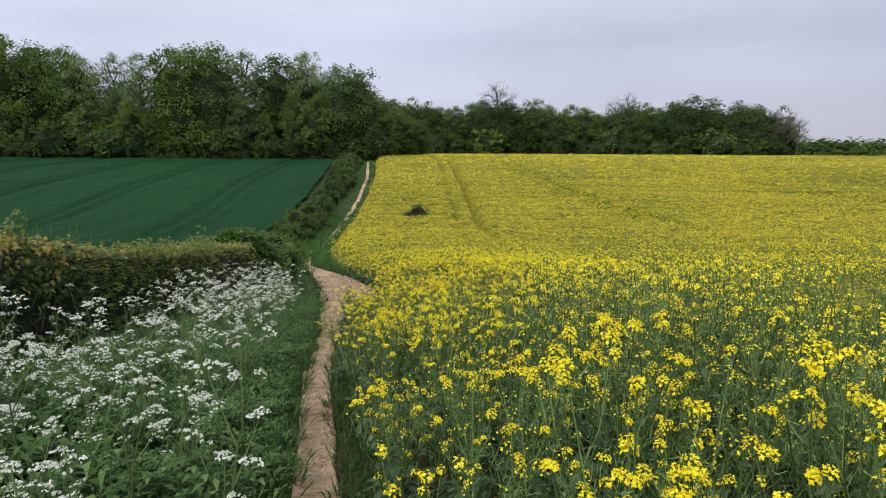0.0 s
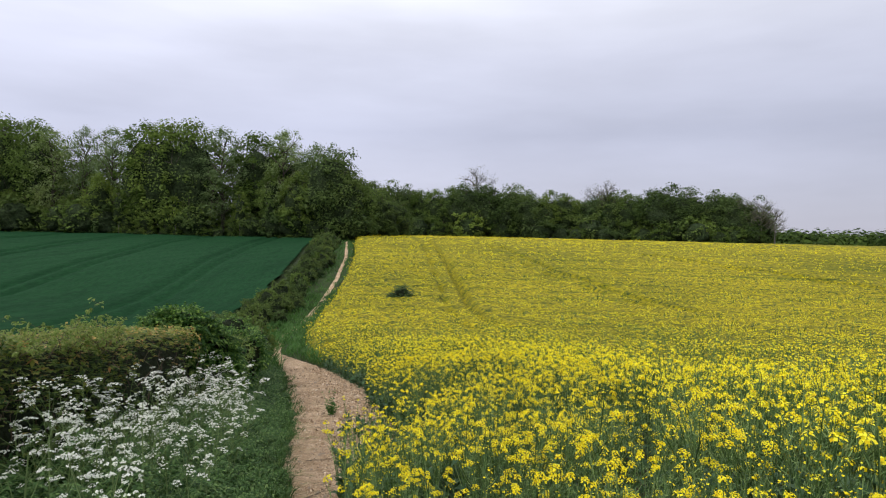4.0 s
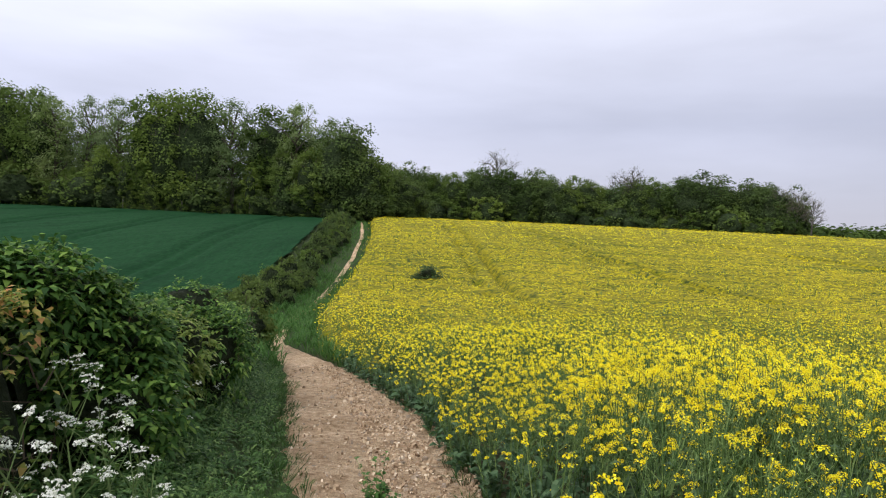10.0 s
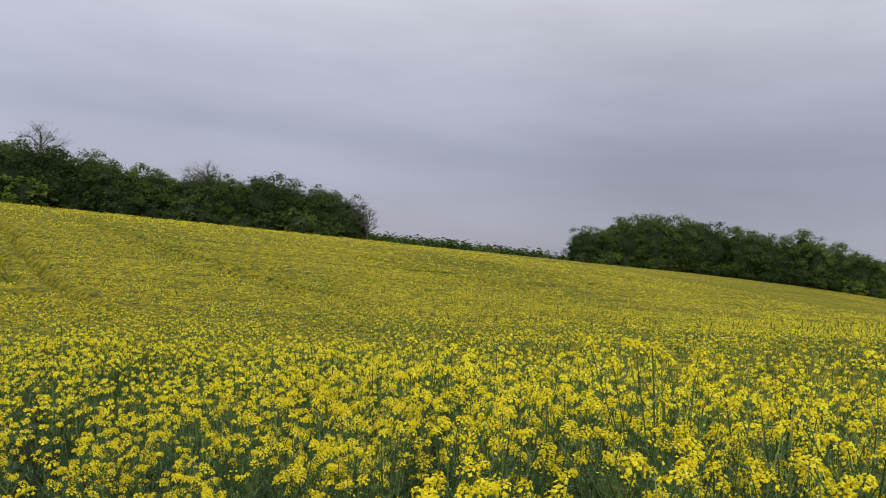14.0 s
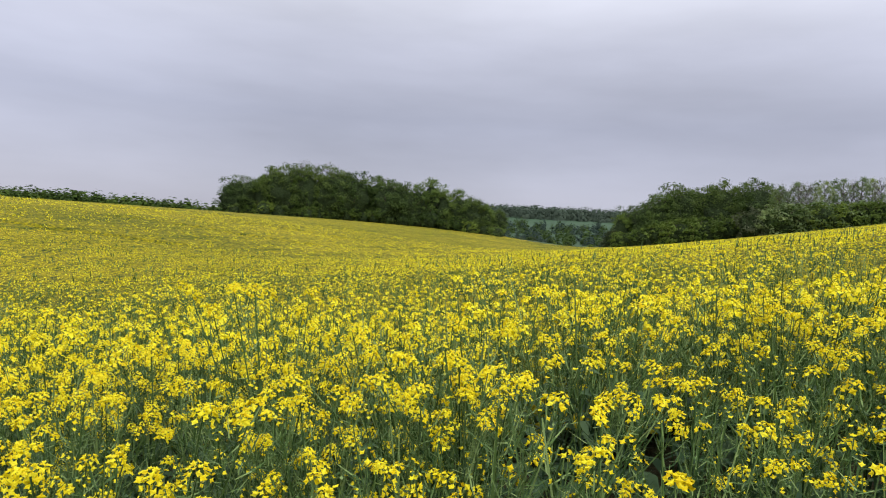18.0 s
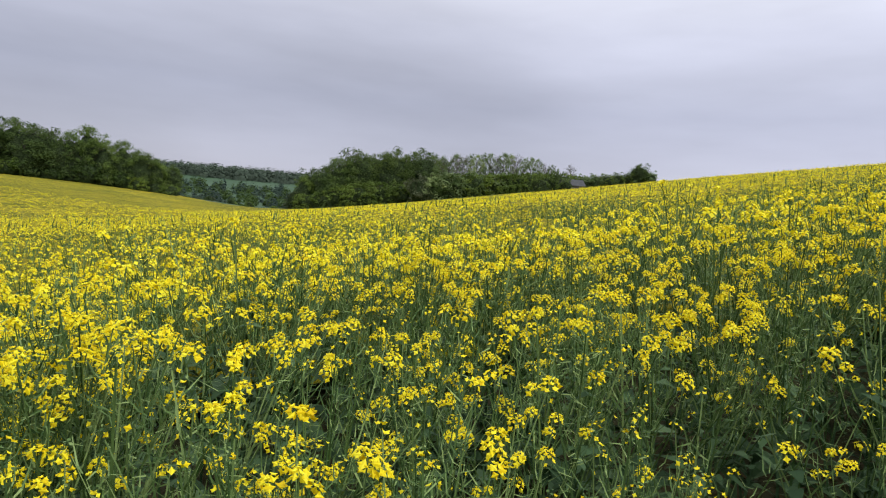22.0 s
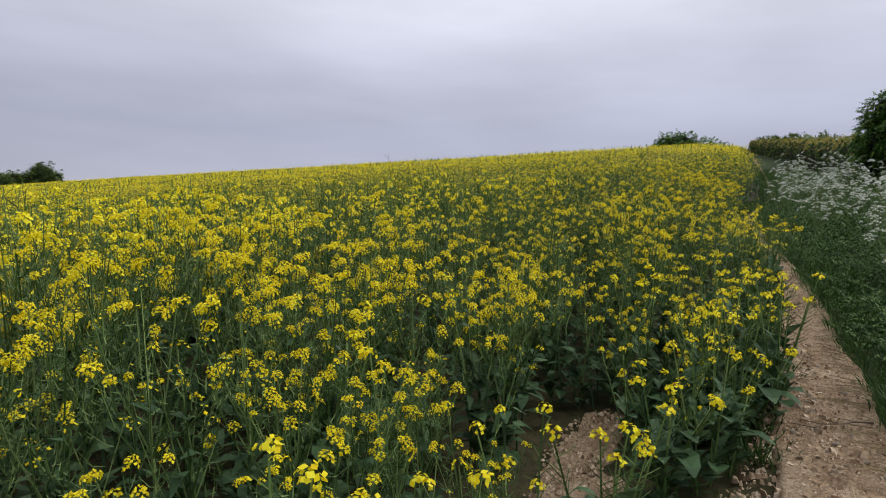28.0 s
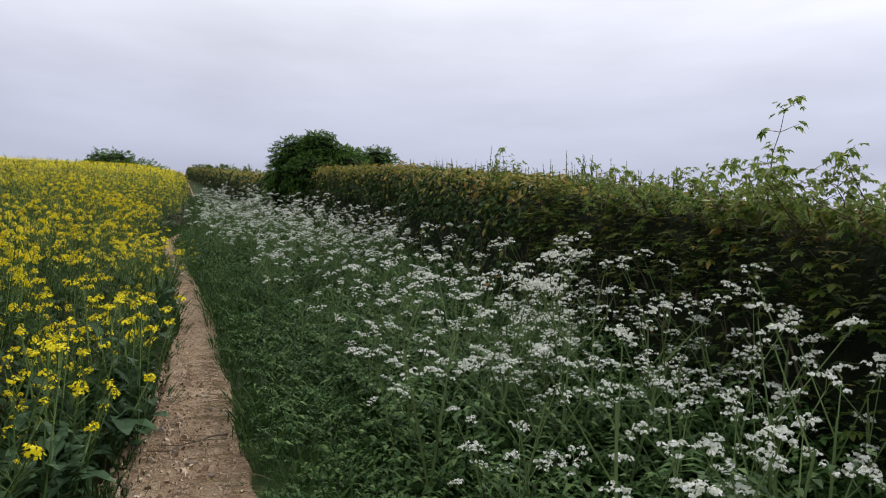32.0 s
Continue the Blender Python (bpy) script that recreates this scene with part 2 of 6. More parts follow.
def soil_material():
    m, nt, b = base_material("chalky_soil", 0.95)
    big, mid, fine = noise_node(nt, 0.9, 4), noise_node(nt, 9.0, 5, 0.65), noise_node(nt, 70.0, 4, 0.7)
    c = ramp_node(nt, ((0.3, (0.33, 0.225, 0.14)), (0.5, (0.6, 0.455, 0.31)), (0.7, (0.78, 0.64, 0.48))), mid)
    c = mix_color(nt, c, ramp_node(nt, ((0.35, (0.72, 0.66, 0.6)), (0.65, (1.05, 1.02, 1.0))), big), 1.0, "MULTIPLY")
    c = mix_color(nt, c, ramp_node(nt, ((0.3, (0.45, 0.42, 0.4)), (0.5, (1, 1, 1)), (0.68, (1.4, 1.36, 1.3))), fine), 0.9, "MULTIPLY")
    nt.links.new(c, b.inputs["Base Color"])
    add = nt.nodes.new("ShaderNodeMath")
    nt.links.new(mid, add.inputs[0])
    nt.links.new(fine, add.inputs[1])
    bump(nt, b, add.outputs[0], 1.0, 0.06)
    return m


def mottled(name, stops, scale, big_scale, dark, bstr=0.6, bdist=0.05, detail=5.0, stretch=None, rough=0.9):
    m, nt, b = base_material(name, rough)
    n, g = noise_node(nt, scale, detail, 0.65, stretch), noise_node(nt, big_scale, 3.0)
    c = ramp_node(nt, stops, n)
    c = mix_color(nt, c, ramp_node(nt, ((0.35, dark), (0.65, (1, 1, 1))), g), 1.0, "MULTIPLY")
    nt.links.new(c, b.inputs["Base Color"])
    bump(nt, b, n, bstr, bdist)
    return m


def streaks(m, dark, scale, stretch):
    """Uneven growth in long drifts, laid over a mottled material."""
    nt = m.node_tree
    b = nt.nodes["Principled BSDF"]
    src = b.inputs["Base Color"].links[0].from_socket
    r = ramp_node(nt, ((0.34, dark), (0.5, (1, 1, 1))), noise_node(nt, scale, 4.0, 0.6, stretch))
    nt.links.new(mix_color(nt, src, r, 1.0, "MULTIPLY"), b.inputs["Base Color"])


M_SOIL = soil_material()
M_EARTH = mottled("field_earth", ((0.3, (0.03, 0.034, 0.016)), (0.7, (0.085, 0.07, 0.036))), 14.0, 1.2, (0.7, 0.75, 0.65))
M_TURF = mottled("rough_turf", ((0.3, (0.022, 0.04, 0.012)), (0.7, (0.055, 0.08, 0.025))), 11.0, 0.5, (0.6, 0.65, 0.55))
M_MEADOW = mottled("far_meadow", ((0.3, (0.055, 0.095, 0.06)), (0.7, (0.085, 0.135, 0.085))), 0.08, 0.006, (0.7, 0.8, 0.7))
M_WHEAT = mottled("young_wheat", ((0.3, (0.008, 0.034, 0.0135)), (0.7, (0.0175, 0.065, 0.0245))), 2.6, 0.03, (0.8, 0.86, 0.86), 0.5, 0.12, 6.0, (1.6, 0.4, 1))
M_CANOPY = mottled("rape_canopy", ((0.38, (0.045, 0.08, 0.022)), (0.47, (0.24, 0.21, 0.014)), (0.56, (0.43, 0.35, 0.011)), (0.7, (0.6, 0.5, 0.013))), 3.2, 0.045, (0.66, 0.72, 0.7), 0.9, 0.35, 6.0)
M_STONE = mottled("flint", ((0.3, (0.28, 0.22, 0.17)), (0.7, (0.52, 0.43, 0.34))), 25.0, 6.0, (0.75, 0.72, 0.68))
M_WHEAT.node_tree.nodes["Principled BSDF"].inputs["Specular IOR Level"].default_value = 0.03
streaks(M_CANOPY, (0.5, 0.62, 0.6), 1.0, (0.045, 0.8, 0.3))
streaks(M_WHEAT, (0.75, 0.8, 0.8), 1.0, (0.5, 0.05, 0.3))


# ---- lie of the land: a valley along x, hills on both sides ----
SOUTH = ((0, 0.0), (8, 0.25), (17, 0.95), (27, 2.15), (32, 2.85), (47, 5.07), (62, 7.55), (77, 10.1), (92, 12.7), (108, 15.3), (125, 17.1), (160, 18.4), (300, 19), (4000, 19))
NORTH = ((0, 0.0), (10, 0.25), (20, 1.35), (28, 2.3), (52, 4.0), (78, 4.95), (100, 5.25), (200, 5.7), (400, 5.5), (4000, 6.0))


def smooth_table(nodes, step=1.0, spread=5):
    xs = np.arange(0, 4000, step)
    ys = np.interp(xs, *zip(*nodes))
    kern = np.hanning(2 * spread + 3)
    pad = np.pad(ys, spread + 1, mode="reflect", reflect_type="odd")
    return xs, np.convolve(pad, kern / kern.sum(), mode="valid")


SX, SZ = smooth_table(SOUTH)
NX, NZ = smooth_table(NORTH)


def height(x, y):
    """Height of the bare ground."""
    x, y = np.asarray(x, float), np.asarray(y, float)
    s = y - (47.0 + 0.02 * x)
    base = np.where(s > 0, np.interp(s, NX, NZ), np.interp(-s, SX, SZ))
    # past the valley's mouth the hills fall away
    fall = np.clip((x - 250) / 260, 0, 1)
    fall = fall * fall * (3 - 2 * fall)
    floor = -5.0 - 0.005 * np.clip(x, -200, 260)
    z = floor + base * (1 - fall) - 6.0 * fall
    # the far ridge across the wide valley
    far = np.clip((np.hypot(x, y) - 480) / 460, 0, 1)
    z = z + 36.0 * far * far * (3 - 2 * far) * np.clip((x - 1.15 * y) / 350, 0, 1)
    return z + 0.06 * np.sin(x * 0.21 + 1) * np.sin(y * 0.17)

# ---- mesh helpers ----
rng = np.random.default_rng(7)


def link_mesh(name, verts, quads, mats, midx=None, parent=None, smooth=False, label=""):
    """One mesh object from arrays of corners and four-sided faces."""
    verts, quads = np.asarray(verts, np.float32).reshape(-1, 3), np.asarray(quads, np.int32).reshape(-1, 4)
    me = bpy.data.meshes.new(name)
    me.vertices.add(len(verts))
    me.vertices.foreach_set("co", verts.ravel())
    me.loops.add(quads.size)
    me.loops.foreach_set("vertex_index", quads.ravel())
    me.polygons.add(len(quads))
    me.polygons.foreach_set("loop_start", np.arange(0, quads.size, 4, dtype=np.int32))
    for m in mats:
        me.materials.append(m)
    if midx is not None:
        me.polygons.foreach_set("material_index", np.asarray(midx, np.int32))
    me.polygons.foreach_set("use_smooth", np.full(len(quads), smooth))
    me.update(calc_edges=True)
    ob = new(name, me)
    if parent is not None:
        ob.parent = parent
    if label:
        tagged(ob, label)
    return ob


class Soup:
    """Loose four-sided pieces with a material number each."""

    def __init__(self):
        self.q, self.m = [], []

    def add(self, quads, mat):
        quads = np.asarray(quads, float).reshape(-1, 4, 3)
        self.q.append(quads)
        self.m.append(np.full(len(quads), mat))
        return self

    def arrays(self):
        return np.concatenate(self.q), np.concatenate(self.m)


def part(name, soup, mats, parent=None, label=""):
    q, m = soup.arrays() if isinstance(soup, Soup) else soup
    return link_mesh(name, q.reshape(-1, 3), np.arange(len(q) * 4).reshape(-1, 4), mats, m, parent, False, label)


def unit(v):
    v = np.asarray(v, float)
    return v / max(np.linalg.norm(v), 1e-9)


def frame_of(d):
    d = unit(d)
    a = unit(np.cross(d, (0, 0, 1) if abs(d[2]) < 0.9 else (1, 0, 0)))
    return a, np.cross(d, a)


def stick(a, b, r0, r1, sides=3):
    a, b = np.asarray(a, float), np.asarray(b, float)
    u, v = frame_of(b - a)
    ang = np.arange(sides + 1) * 2 * math.pi / sides
    ring = np.cos(ang)[:, None] * u + np.sin(ang)[:, None] * v
    lo, hi = a + ring * r0, b + ring * r1
    return np.stack([lo[:-1], lo[1:], hi[1:], hi[:-1]], 1)


def leaf(base, d, length, width, droop=0.3, roll=0.0, mid=0.45):
    """A leaf of two bent halves along its length."""
    base, d = np.asarray(base, float), unit(d)
    side = np.cross(d, (0, 0, 1))
    side = unit(side) if np.linalg.norm(side) > 1e-3 else np.array([1.0, 0, 0])
    up = np.cross(side, d)
    side = side * math.cos(roll) + up * math.sin(roll)
    p1 = base + d * length * mid
    p2 = base + d * length - np.array([0, 0, droop * length])
    w = side * width / 2
    return np.array([[base - w * 0.15, base + w * 0.15, p1 + w, p1 - w], [p1 - w, p1 + w, p2 + w * 0.08, p2 - w * 0.08]])


def broad_leaf(base, d, length, width, droop=0.4, g=None):
    """A broad wavy leaf folded along its midrib, bending over towards the tip."""
    g = g or rng
    base, d = np.asarray(base, float), unit(d)
    side = np.cross(d, (0, 0, 1))
    side = unit(side) if np.linalg.norm(side) > 1e-3 else np.array([1.0, 0, 0])
    up = np.cross(side, d)
    rows = []
    for s, w in ((0.0, 0.1), (0.14, 0.22), (0.36, 0.8), (0.6, 1.0), (0.84, 0.66), (1.0, 0.1)):
        p = base + d * length * s - np.array([0, 0, droop * length * s ** 2.2])
        l, r = (w * width / 2 * g.uniform(0.85, 1.15) for _ in range(2))
        rows.append((p - side * l + up * l * g.uniform(0.1, 0.5), p, p + side * r + up * r * g.uniform(0.1, 0.5)))
    q = []
    for a, b in zip(rows[:-1], rows[1:]):
        q += [[a[0], a[1], b[1], b[0]], [a[1], a[2], b[2], b[1]]]
    return np.array(q)


def lobed(base, d, size, droop=0.12):
    """A five-lobed leaf: one blade for each lobe."""
    d = unit(d)
    side = np.cross(d, (0, 0, 1))
    side = unit(side) if np.linalg.norm(side) > 1e-3 else np.array([1.0, 0, 0])
    out = []
    for a, l in ((0, 1.0), (0.75, 0.85), (-0.75, 0.85), (1.6, 0.5), (-1.6, 0.5)):
        dd = d * math.cos(a) + side * math.sin(a)
        out.append(leaf(base, dd, size * l, size * 0.46, droop, 0.0, 0.55))
    return np.concatenate(out)


def petals(centre, r, n, size, flat=1.0, g=None, shape="diamond"):
    """n small facing pieces on the upper part of a dome."""
    g = g or rng
    v = g.normal(size=(n, 3))
    v[:, 2] = np.abs(v[:, 2]) * 0.9 - 0.25
    v /= np.linalg.norm(v, axis=1)[:, None]
    p = np.asarray(centre) + v * r * np.array([1, 1, flat]) * g.uniform(0.65, 1.0, (n, 1))
    nrm = v + g.normal(size=(n, 3)) * 0.45
    nrm[:, 2] += 0.5
    nrm /= np.linalg.norm(nrm, axis=1)[:, None]
    ref = g.normal(size=(n, 3))
    a = np.cross(nrm, ref)
    a /= np.linalg.norm(a, axis=1)[:, None]
    b = np.cross(nrm, a)
    s = size * g.uniform(0.75, 1.25, (n, 1)) * 0.5
    return np.stack([p - a * s, p - b * s * 0.85, p + a * s, p + b * s * 0.85], 1)


def spin(k, lean=0.12, g=None):
    """k turns about the upright with a slight lean."""
    g = g or rng
    a = g.uniform(0, 2 * math.pi, k)
    lx, ly = g.normal(size=k) * lean, g.normal(size=k) * lean
    c, s = np.cos(a), np.sin(a)
    m = np.zeros((k, 3, 3))
    m[:, 0, 0], m[:, 0, 1], m[:, 1, 0], m[:, 1, 1], m[:, 2, 2] = c, -s, s, c, 1
    m[:, 0, 2], m[:, 1, 2] = lx, ly
    return m


def strew(temps, pos, scale, lean=0.12, tall=None):
    """Sets the templates down at the given places, with chance turns; one soup of pieces."""
    which = rng.integers(0, len(temps), len(pos))
    qs, ms = [], []
    for i, (q, m) in enumerate(temps):
        sel = np.nonzero(which == i)[0]
        if not len(sel):
            continue
        r = spin(len(sel), lean) * scale[sel][:, None, None]
        if tall is not None:
            r[:, :, 2] *= tall[sel][:, None]
        v = np.einsum("kij,nj->kni", r, q.reshape(-1, 3)) + pos[sel][:, None, :]
        qs.append(v.reshape(-1, 4, 3))
        ms.append(np.tile(m, len(sel)))
    return np.concatenate(qs), np.concatenate(ms)


def on_ground(x, y, dz=0.0):
    return np.stack([x, y, height(x, y) + dz], -1)


# ---- plan: lines along the walk, x for each y ----
def line(nodes):
    ys, xs = zip(*nodes)
    return lambda y: np.interp(y, ys, xs)


PATH_MID = line(((-60, 8.0), (-40, 4.9), (-15, 1.15), (-6, 0.0), (0, -0.12), (3.6, -0.84), (7.0, -1.55), (9.3, -1.83), (10.8, -2.0), (12.2, -2.15), (13.5, -2.26), (16.8, -2.72), (20, -3.3), (25, -4.5), (28, -5.6), (32, -7.3), (40, -8.8), (51, -9.2), (60, -9.4), (69, -9.6), (87, -10.9), (105, -13), (122, -15)))
PATH_HALF = line(((-60, 0.03), (-2, 0.03), (0, 0.15), (7, 0.16), (9.4, 0.2), (11, 0.29), (12.3, 0.5), (16.8, 0.72), (20, 0.95), (25, 0.85), (28, 0.62), (31, 0.4), (33, 0.2), (45, 0.2), (51, 0.22), (70, 0.2), (122, 0.24)))
CROP_EDGE = line(((-60, 8.3), (-40, 5.2), (-15, 1.5), (-6, 0.4), (0, 0.28), (3.6, -0.56), (7, -1.4), (9, -1.64), (10.5, -1.68), (11.2, -1.5), (12.3, -1.35), (14.5, -1.25), (17, -1.9), (20, -2.25), (23, -3.1), (27, -4.5), (32, -6.0), (40, -7.4), (51, -8.2), (69, -8.6), (87, -9.8), (105, -11.8), (130, -14)))
HEDGE_MID = line(((-60, 7.0), (-40, 3.0), (-20, -0.7), (-6, -3.6), (0, -4.75), (5, -5.4), (10, -5.5), (15, -5.6), (17, -5.7), (20, -6.1), (23, -6.5), (26, -7.0), (28, -7.9), (36, -11.0), (45, -12.6), (58, -13.4), (70, -13.9), (100, -17), (125, -19.5)))

# ---- ground: one sheet from the path to the horizon ----
def graded(near_lo, near_hi, step, far_lo, far_hi, grow=1.13):
    c = list(np.arange(near_lo, near_hi + step / 2, step))
    s, v = step, near_hi
    while v < far_hi:
        s *= grow
        v += s
        c.append(v)
    s, v, lo = step, near_lo, []
    while v > far_lo:
        s *= grow
        v -= s
        lo.append(v)
    return np.array(lo[::-1] + c)


def sheet(name, gx, gy, zf, mats, keep=None, mat_of=None, smooth=True):
    X, Y = np.meshgrid(gx, gy)
    v = np.stack([X, Y, zf(X, Y)], -1).reshape(-1, 3)
    w = len(gx)
    i, j = np.meshgrid(np.arange(w - 1), np.arange(len(gy) - 1))
    a = (j * w + i).ravel()
    q = np.stack([a, a + 1, a + 1 + w, a + w], 1)
    c = v[q].mean(1)
    if keep is not None:
        k = keep(c[:, 0], c[:, 1])
        q, c = q[k], c[k]
    used, inv = np.unique(q, return_inverse=True)
    return link_mesh(name, v[used], inv.reshape(-1, 4), mats, None if mat_of is None else mat_of(c[:, 0], c[:, 1]), None, smooth)


def ground_zone(x, y):
    z = np.full(len(x), 1)  # turf
    z[(x > np.where(y < 30, PATH_MID(y), CROP_EDGE(y))) & (y < 240) & (x < 260)] = 0
    z[np.hypot(x, y) > 270] = 2
    return z


def ground_height(x, y):
    z = height(x, y)
    near = np.exp(-((x + 3) ** 2 + (y - 12) ** 2) / 900)
    return z + near * 0.02 * np.sin(x * 5.1) * np.sin(y * 4.3 + x)


ground = sheet("ground", graded(-9, 6, 0.3, -2800, 2800), graded(-6, 34, 0.4, -2800, 2800), ground_height, [M_EARTH, M_TURF, M_MEADOW], None, ground_zone)
tagged(ground, "rolling farmland of brown earth and rough green turf", "ground", kind="structure")


# ---- footpath of bare chalky soil ----
def build_path():
    ys = np.concatenate([np.arange(-40, 0, 0.5), np.arange(0, 34, 0.1), np.arange(34, 124, 0.5)])
    cols = np.linspace(-1, 1, 23)
    v = []
    for y in ys:
        mid, half = float(PATH_MID(y)), float(PATH_HALF(y))
        lo = half * (1 + 0.22 * noise.noise((0, y * 1.3, 4)) + 0.12 * noise.noise((7, y * 5.1, 1)))
        hi = half * (1 + 0.30 * noise.noise((3, y * 1.1, 9)) + 0.14 * noise.noise((5, y * 4.7, 2)))
        if 11.8 < y < 28:
            reach = float(CROP_EDGE(y)) - mid + 0.12
            hi = max(hi, reach * min(1.0, (y - 11.8) / 1.5, (28 - y) / 3.0))
        for c in cols:
            x = mid + c * (lo if c < 0 else hi)
            wear = 0.035 * (1 - abs(c) ** 3)
            v.append((x, y, c, wear))
    v = np.array(v)
    z = ground_height(v[:, 0], v[:, 1]) + 0.05 - v[:, 3] * 0.6
    z += np.array([0.012 * noise.noise((a * 3, b * 1.2, 0)) + 0.009 * noise.noise((a * 11, b * 11, 5)) for a, b in v[:, :2]])
    z[np.abs(v[:, 2]) > 0.99] -= 0.07
    z -= np.interp(v[:, 1], (30, 36), (0.0, 0.02))
    w = len(cols)
    i, j = np.meshgrid(np.arange(w - 1), np.arange(len(ys) - 1))
    a = (j * w + i).ravel()
    ob = link_mesh("path", np.stack([v[:, 0], v[:, 1], z], 1), np.stack([a, a + 1, a + 1 + w, a + w], 1), [M_SOIL], None, None, True)
    return tagged(ob, "trodden footpath of dry pale chalky soil", "footpath", kind="structure")


path = build_path()


def patch_of_soil(x0, y0, rx, ry, seed):
    """A worn bare patch between the plants."""
    n, rings = 40, 7
    v = [(x0, y0)]
    for r in range(1, rings + 1):
        for k in range(n):
            a = 2 * math.pi * k / n
            f = r / rings * (1 + 0.45 * noise.noise((math.cos(a) * 1.5, math.sin(a) * 1.5, seed)) + 0.25 * noise.noise((math.cos(a) * 5, math.sin(a) * 5, seed + 4)))
            v.append((x0 + rx * f * math.cos(a), y0 + ry * f * math.sin(a)))
    v = np.array(v)
    z = ground_height(v[:, 0], v[:, 1]) + 0.018
    z[1 + n * (rings - 1):] -= 0.05
    z += np.array([0.014 * noise.noise((a * 9, b * 9, 1)) for a, b in v])
    bm = bmesh.new()
    bv = [bm.verts.new((*p, h)) for p, h in zip(v, z)]
    for k in range(n):
        bm.faces.new((bv[0], bv[1 + k], bv[1 + (k + 1) % n]))
        for r in range(rings - 1):
            s = 1 + r * n
            bm.faces.new((bv[s + k], bv[s + n + k], bv[s + n + (k + 1) % n], bv[s + (k + 1) % n]))
    me = bpy.data.meshes.new("soil_patch")
    bm.to_mesh(me)
    bm.free()
    me.materials.append(M_SOIL)
    for p in me.polygons:
        p.use_smooth = True
    return tagged(new("soil_patch", me), "bare patch of crumbly pale soil beside the footpath", "soil", "soil patches", "structure")


for k, (px, py, rx, ry) in enumerate(((-0.92, 11.15, 0.16, 0.42), (-1.08, 11.75, 0.24, 0.42), (-1.75, 11.9, 0.3, 0.35), (-1.6, 13.6, 0.5, 0.7))):
    patch_of_soil(px, py, rx, ry, k * 3.1)

# ---- young wheat behind the hedge ----
WHEAT_TRAMS = (-25.0, -37.6, -49.9, -62.2, -74.5, -86.8, -99.1, -111.4)


def wheat_height(x, y):
    z = height(x, y) + 0.42 + 0.05 * np.sin(x * 1.9 + y * 0.3) * np.sin(y * 1.3)
    for t in WHEAT_TRAMS:
        for o in (-0.95, 0.95):
            z = z - 0.4 * np.exp(-((x - t - o + 0.09 * (y - 80)) / 0.45) ** 2)
    return z


wx = np.concatenate([np.arange(-176, -130, 3.0)] + [np.arange(-130, -6, 0.3)])
wheat = sheet("wheat_field", wx, np.arange(-25, 127, 1.5), wheat_height, [M_WHEAT], lambda x, y: (x < HEDGE_MID(y) - 1.4) & (y < 126))
tagged(wheat, "field of young blue-green wheat with tractor lines", "wheat", kind="stuff")

# ---- flowering rape ----
# tractor lines in the crop: x for each y, from the valley up to the crest
RAPE_TRAMS = [((38, 3.0), (43, 2.2), (51, 1.8), (61, 1.7), (72, 1.1), (91, 0.3), (112, -0.6)),
              ((50, 18.5), (58, 16.0), (65, 14.3), (71, 12.1), (83, 11.0), (98, 9.8)),
              ((60, 46.0), (70, 39.5), (74, 36.5), (79, 33.2), (90, 30.0)),
              ((64, 92.0), (72, 88.0), (81, 85.0), (92, 79.0)), ((60, 70.0), (70, 65.0), (84, 59.0))]


def in_tram(x, y):
    """Distance to the nearest wheel track."""
    d = np.full(np.shape(x), 9.0)
    for nodes in RAPE_TRAMS:
        ys, xs = zip(*nodes)
        mid = np.interp(y, ys, xs)
        away = np.where((y < ys[0]) | (y > ys[-1]), 9.0, 0.0)
        for o, wear in ((-0.9, 0.25), (0.9, 0.0)):
            d = np.minimum(d, np.abs(x - mid - o) + away + wear * (1 + np.sin(y * 0.9)))
    return d


def edge_distance(x, y):
    return x - CROP_EDGE(y)


def near_distance(x, y):
    """How far into the crop from the stretch of path that is walked."""
    yy = np.clip(y, -2.0, 22.0)
    return np.hypot(x - CROP_EDGE(yy), y - yy) * np.sign(edge_distance(x, y))


def canopy_height(x, y):
    d = near_distance(x, y)
    z = height(x, y) + np.interp(d, (4, 8, 24, 40), (0.2, 0.7, 0.98, 1.05))
    z = z + 0.06 * np.sin(x * 1.3 + 0.6 * y) * np.sin(y * 0.9) - 0.75 * np.exp(-(in_tram(x, y) / 0.34) ** 2)
    edge = np.clip(edge_distance(x, y) / 1.0, 0, 1)
    z = z - 0.4 * np.clip(1 - edge_distance(x, y) / 4.0, 0, 1) * (y < 0)
    return z - 0.5 * (1 - edge) + 0.05 * np.sin(x * 7.3) * np.sin(y * 6.7 + x * 3)


def in_field(x, y):
    return (edge_distance(x, y) > 0.0) & (y < 168 - 0.05 * x) & (x < 236) & (y > -110 + 0.1 * x)


canopy = sheet("rape_field", np.concatenate([np.arange(-14, -4, 0.35), np.arange(-4, 20, 0.2), np.arange(20, 48, 0.35), np.arange(48, 110, 0.8), np.arange(110, 238, 3.0)]),
               np.concatenate([np.arange(-110, -30, 2.5), np.arange(-30, 110, 0.7), np.arange(110, 170, 1.5)]), canopy_height, [M_CANOPY],
               lambda x, y: in_field(x, y) & (near_distance(x, y) > 4.0))
tagged(canopy, "wide field of yellow flowering oilseed rape", "crop", kind="stuff")


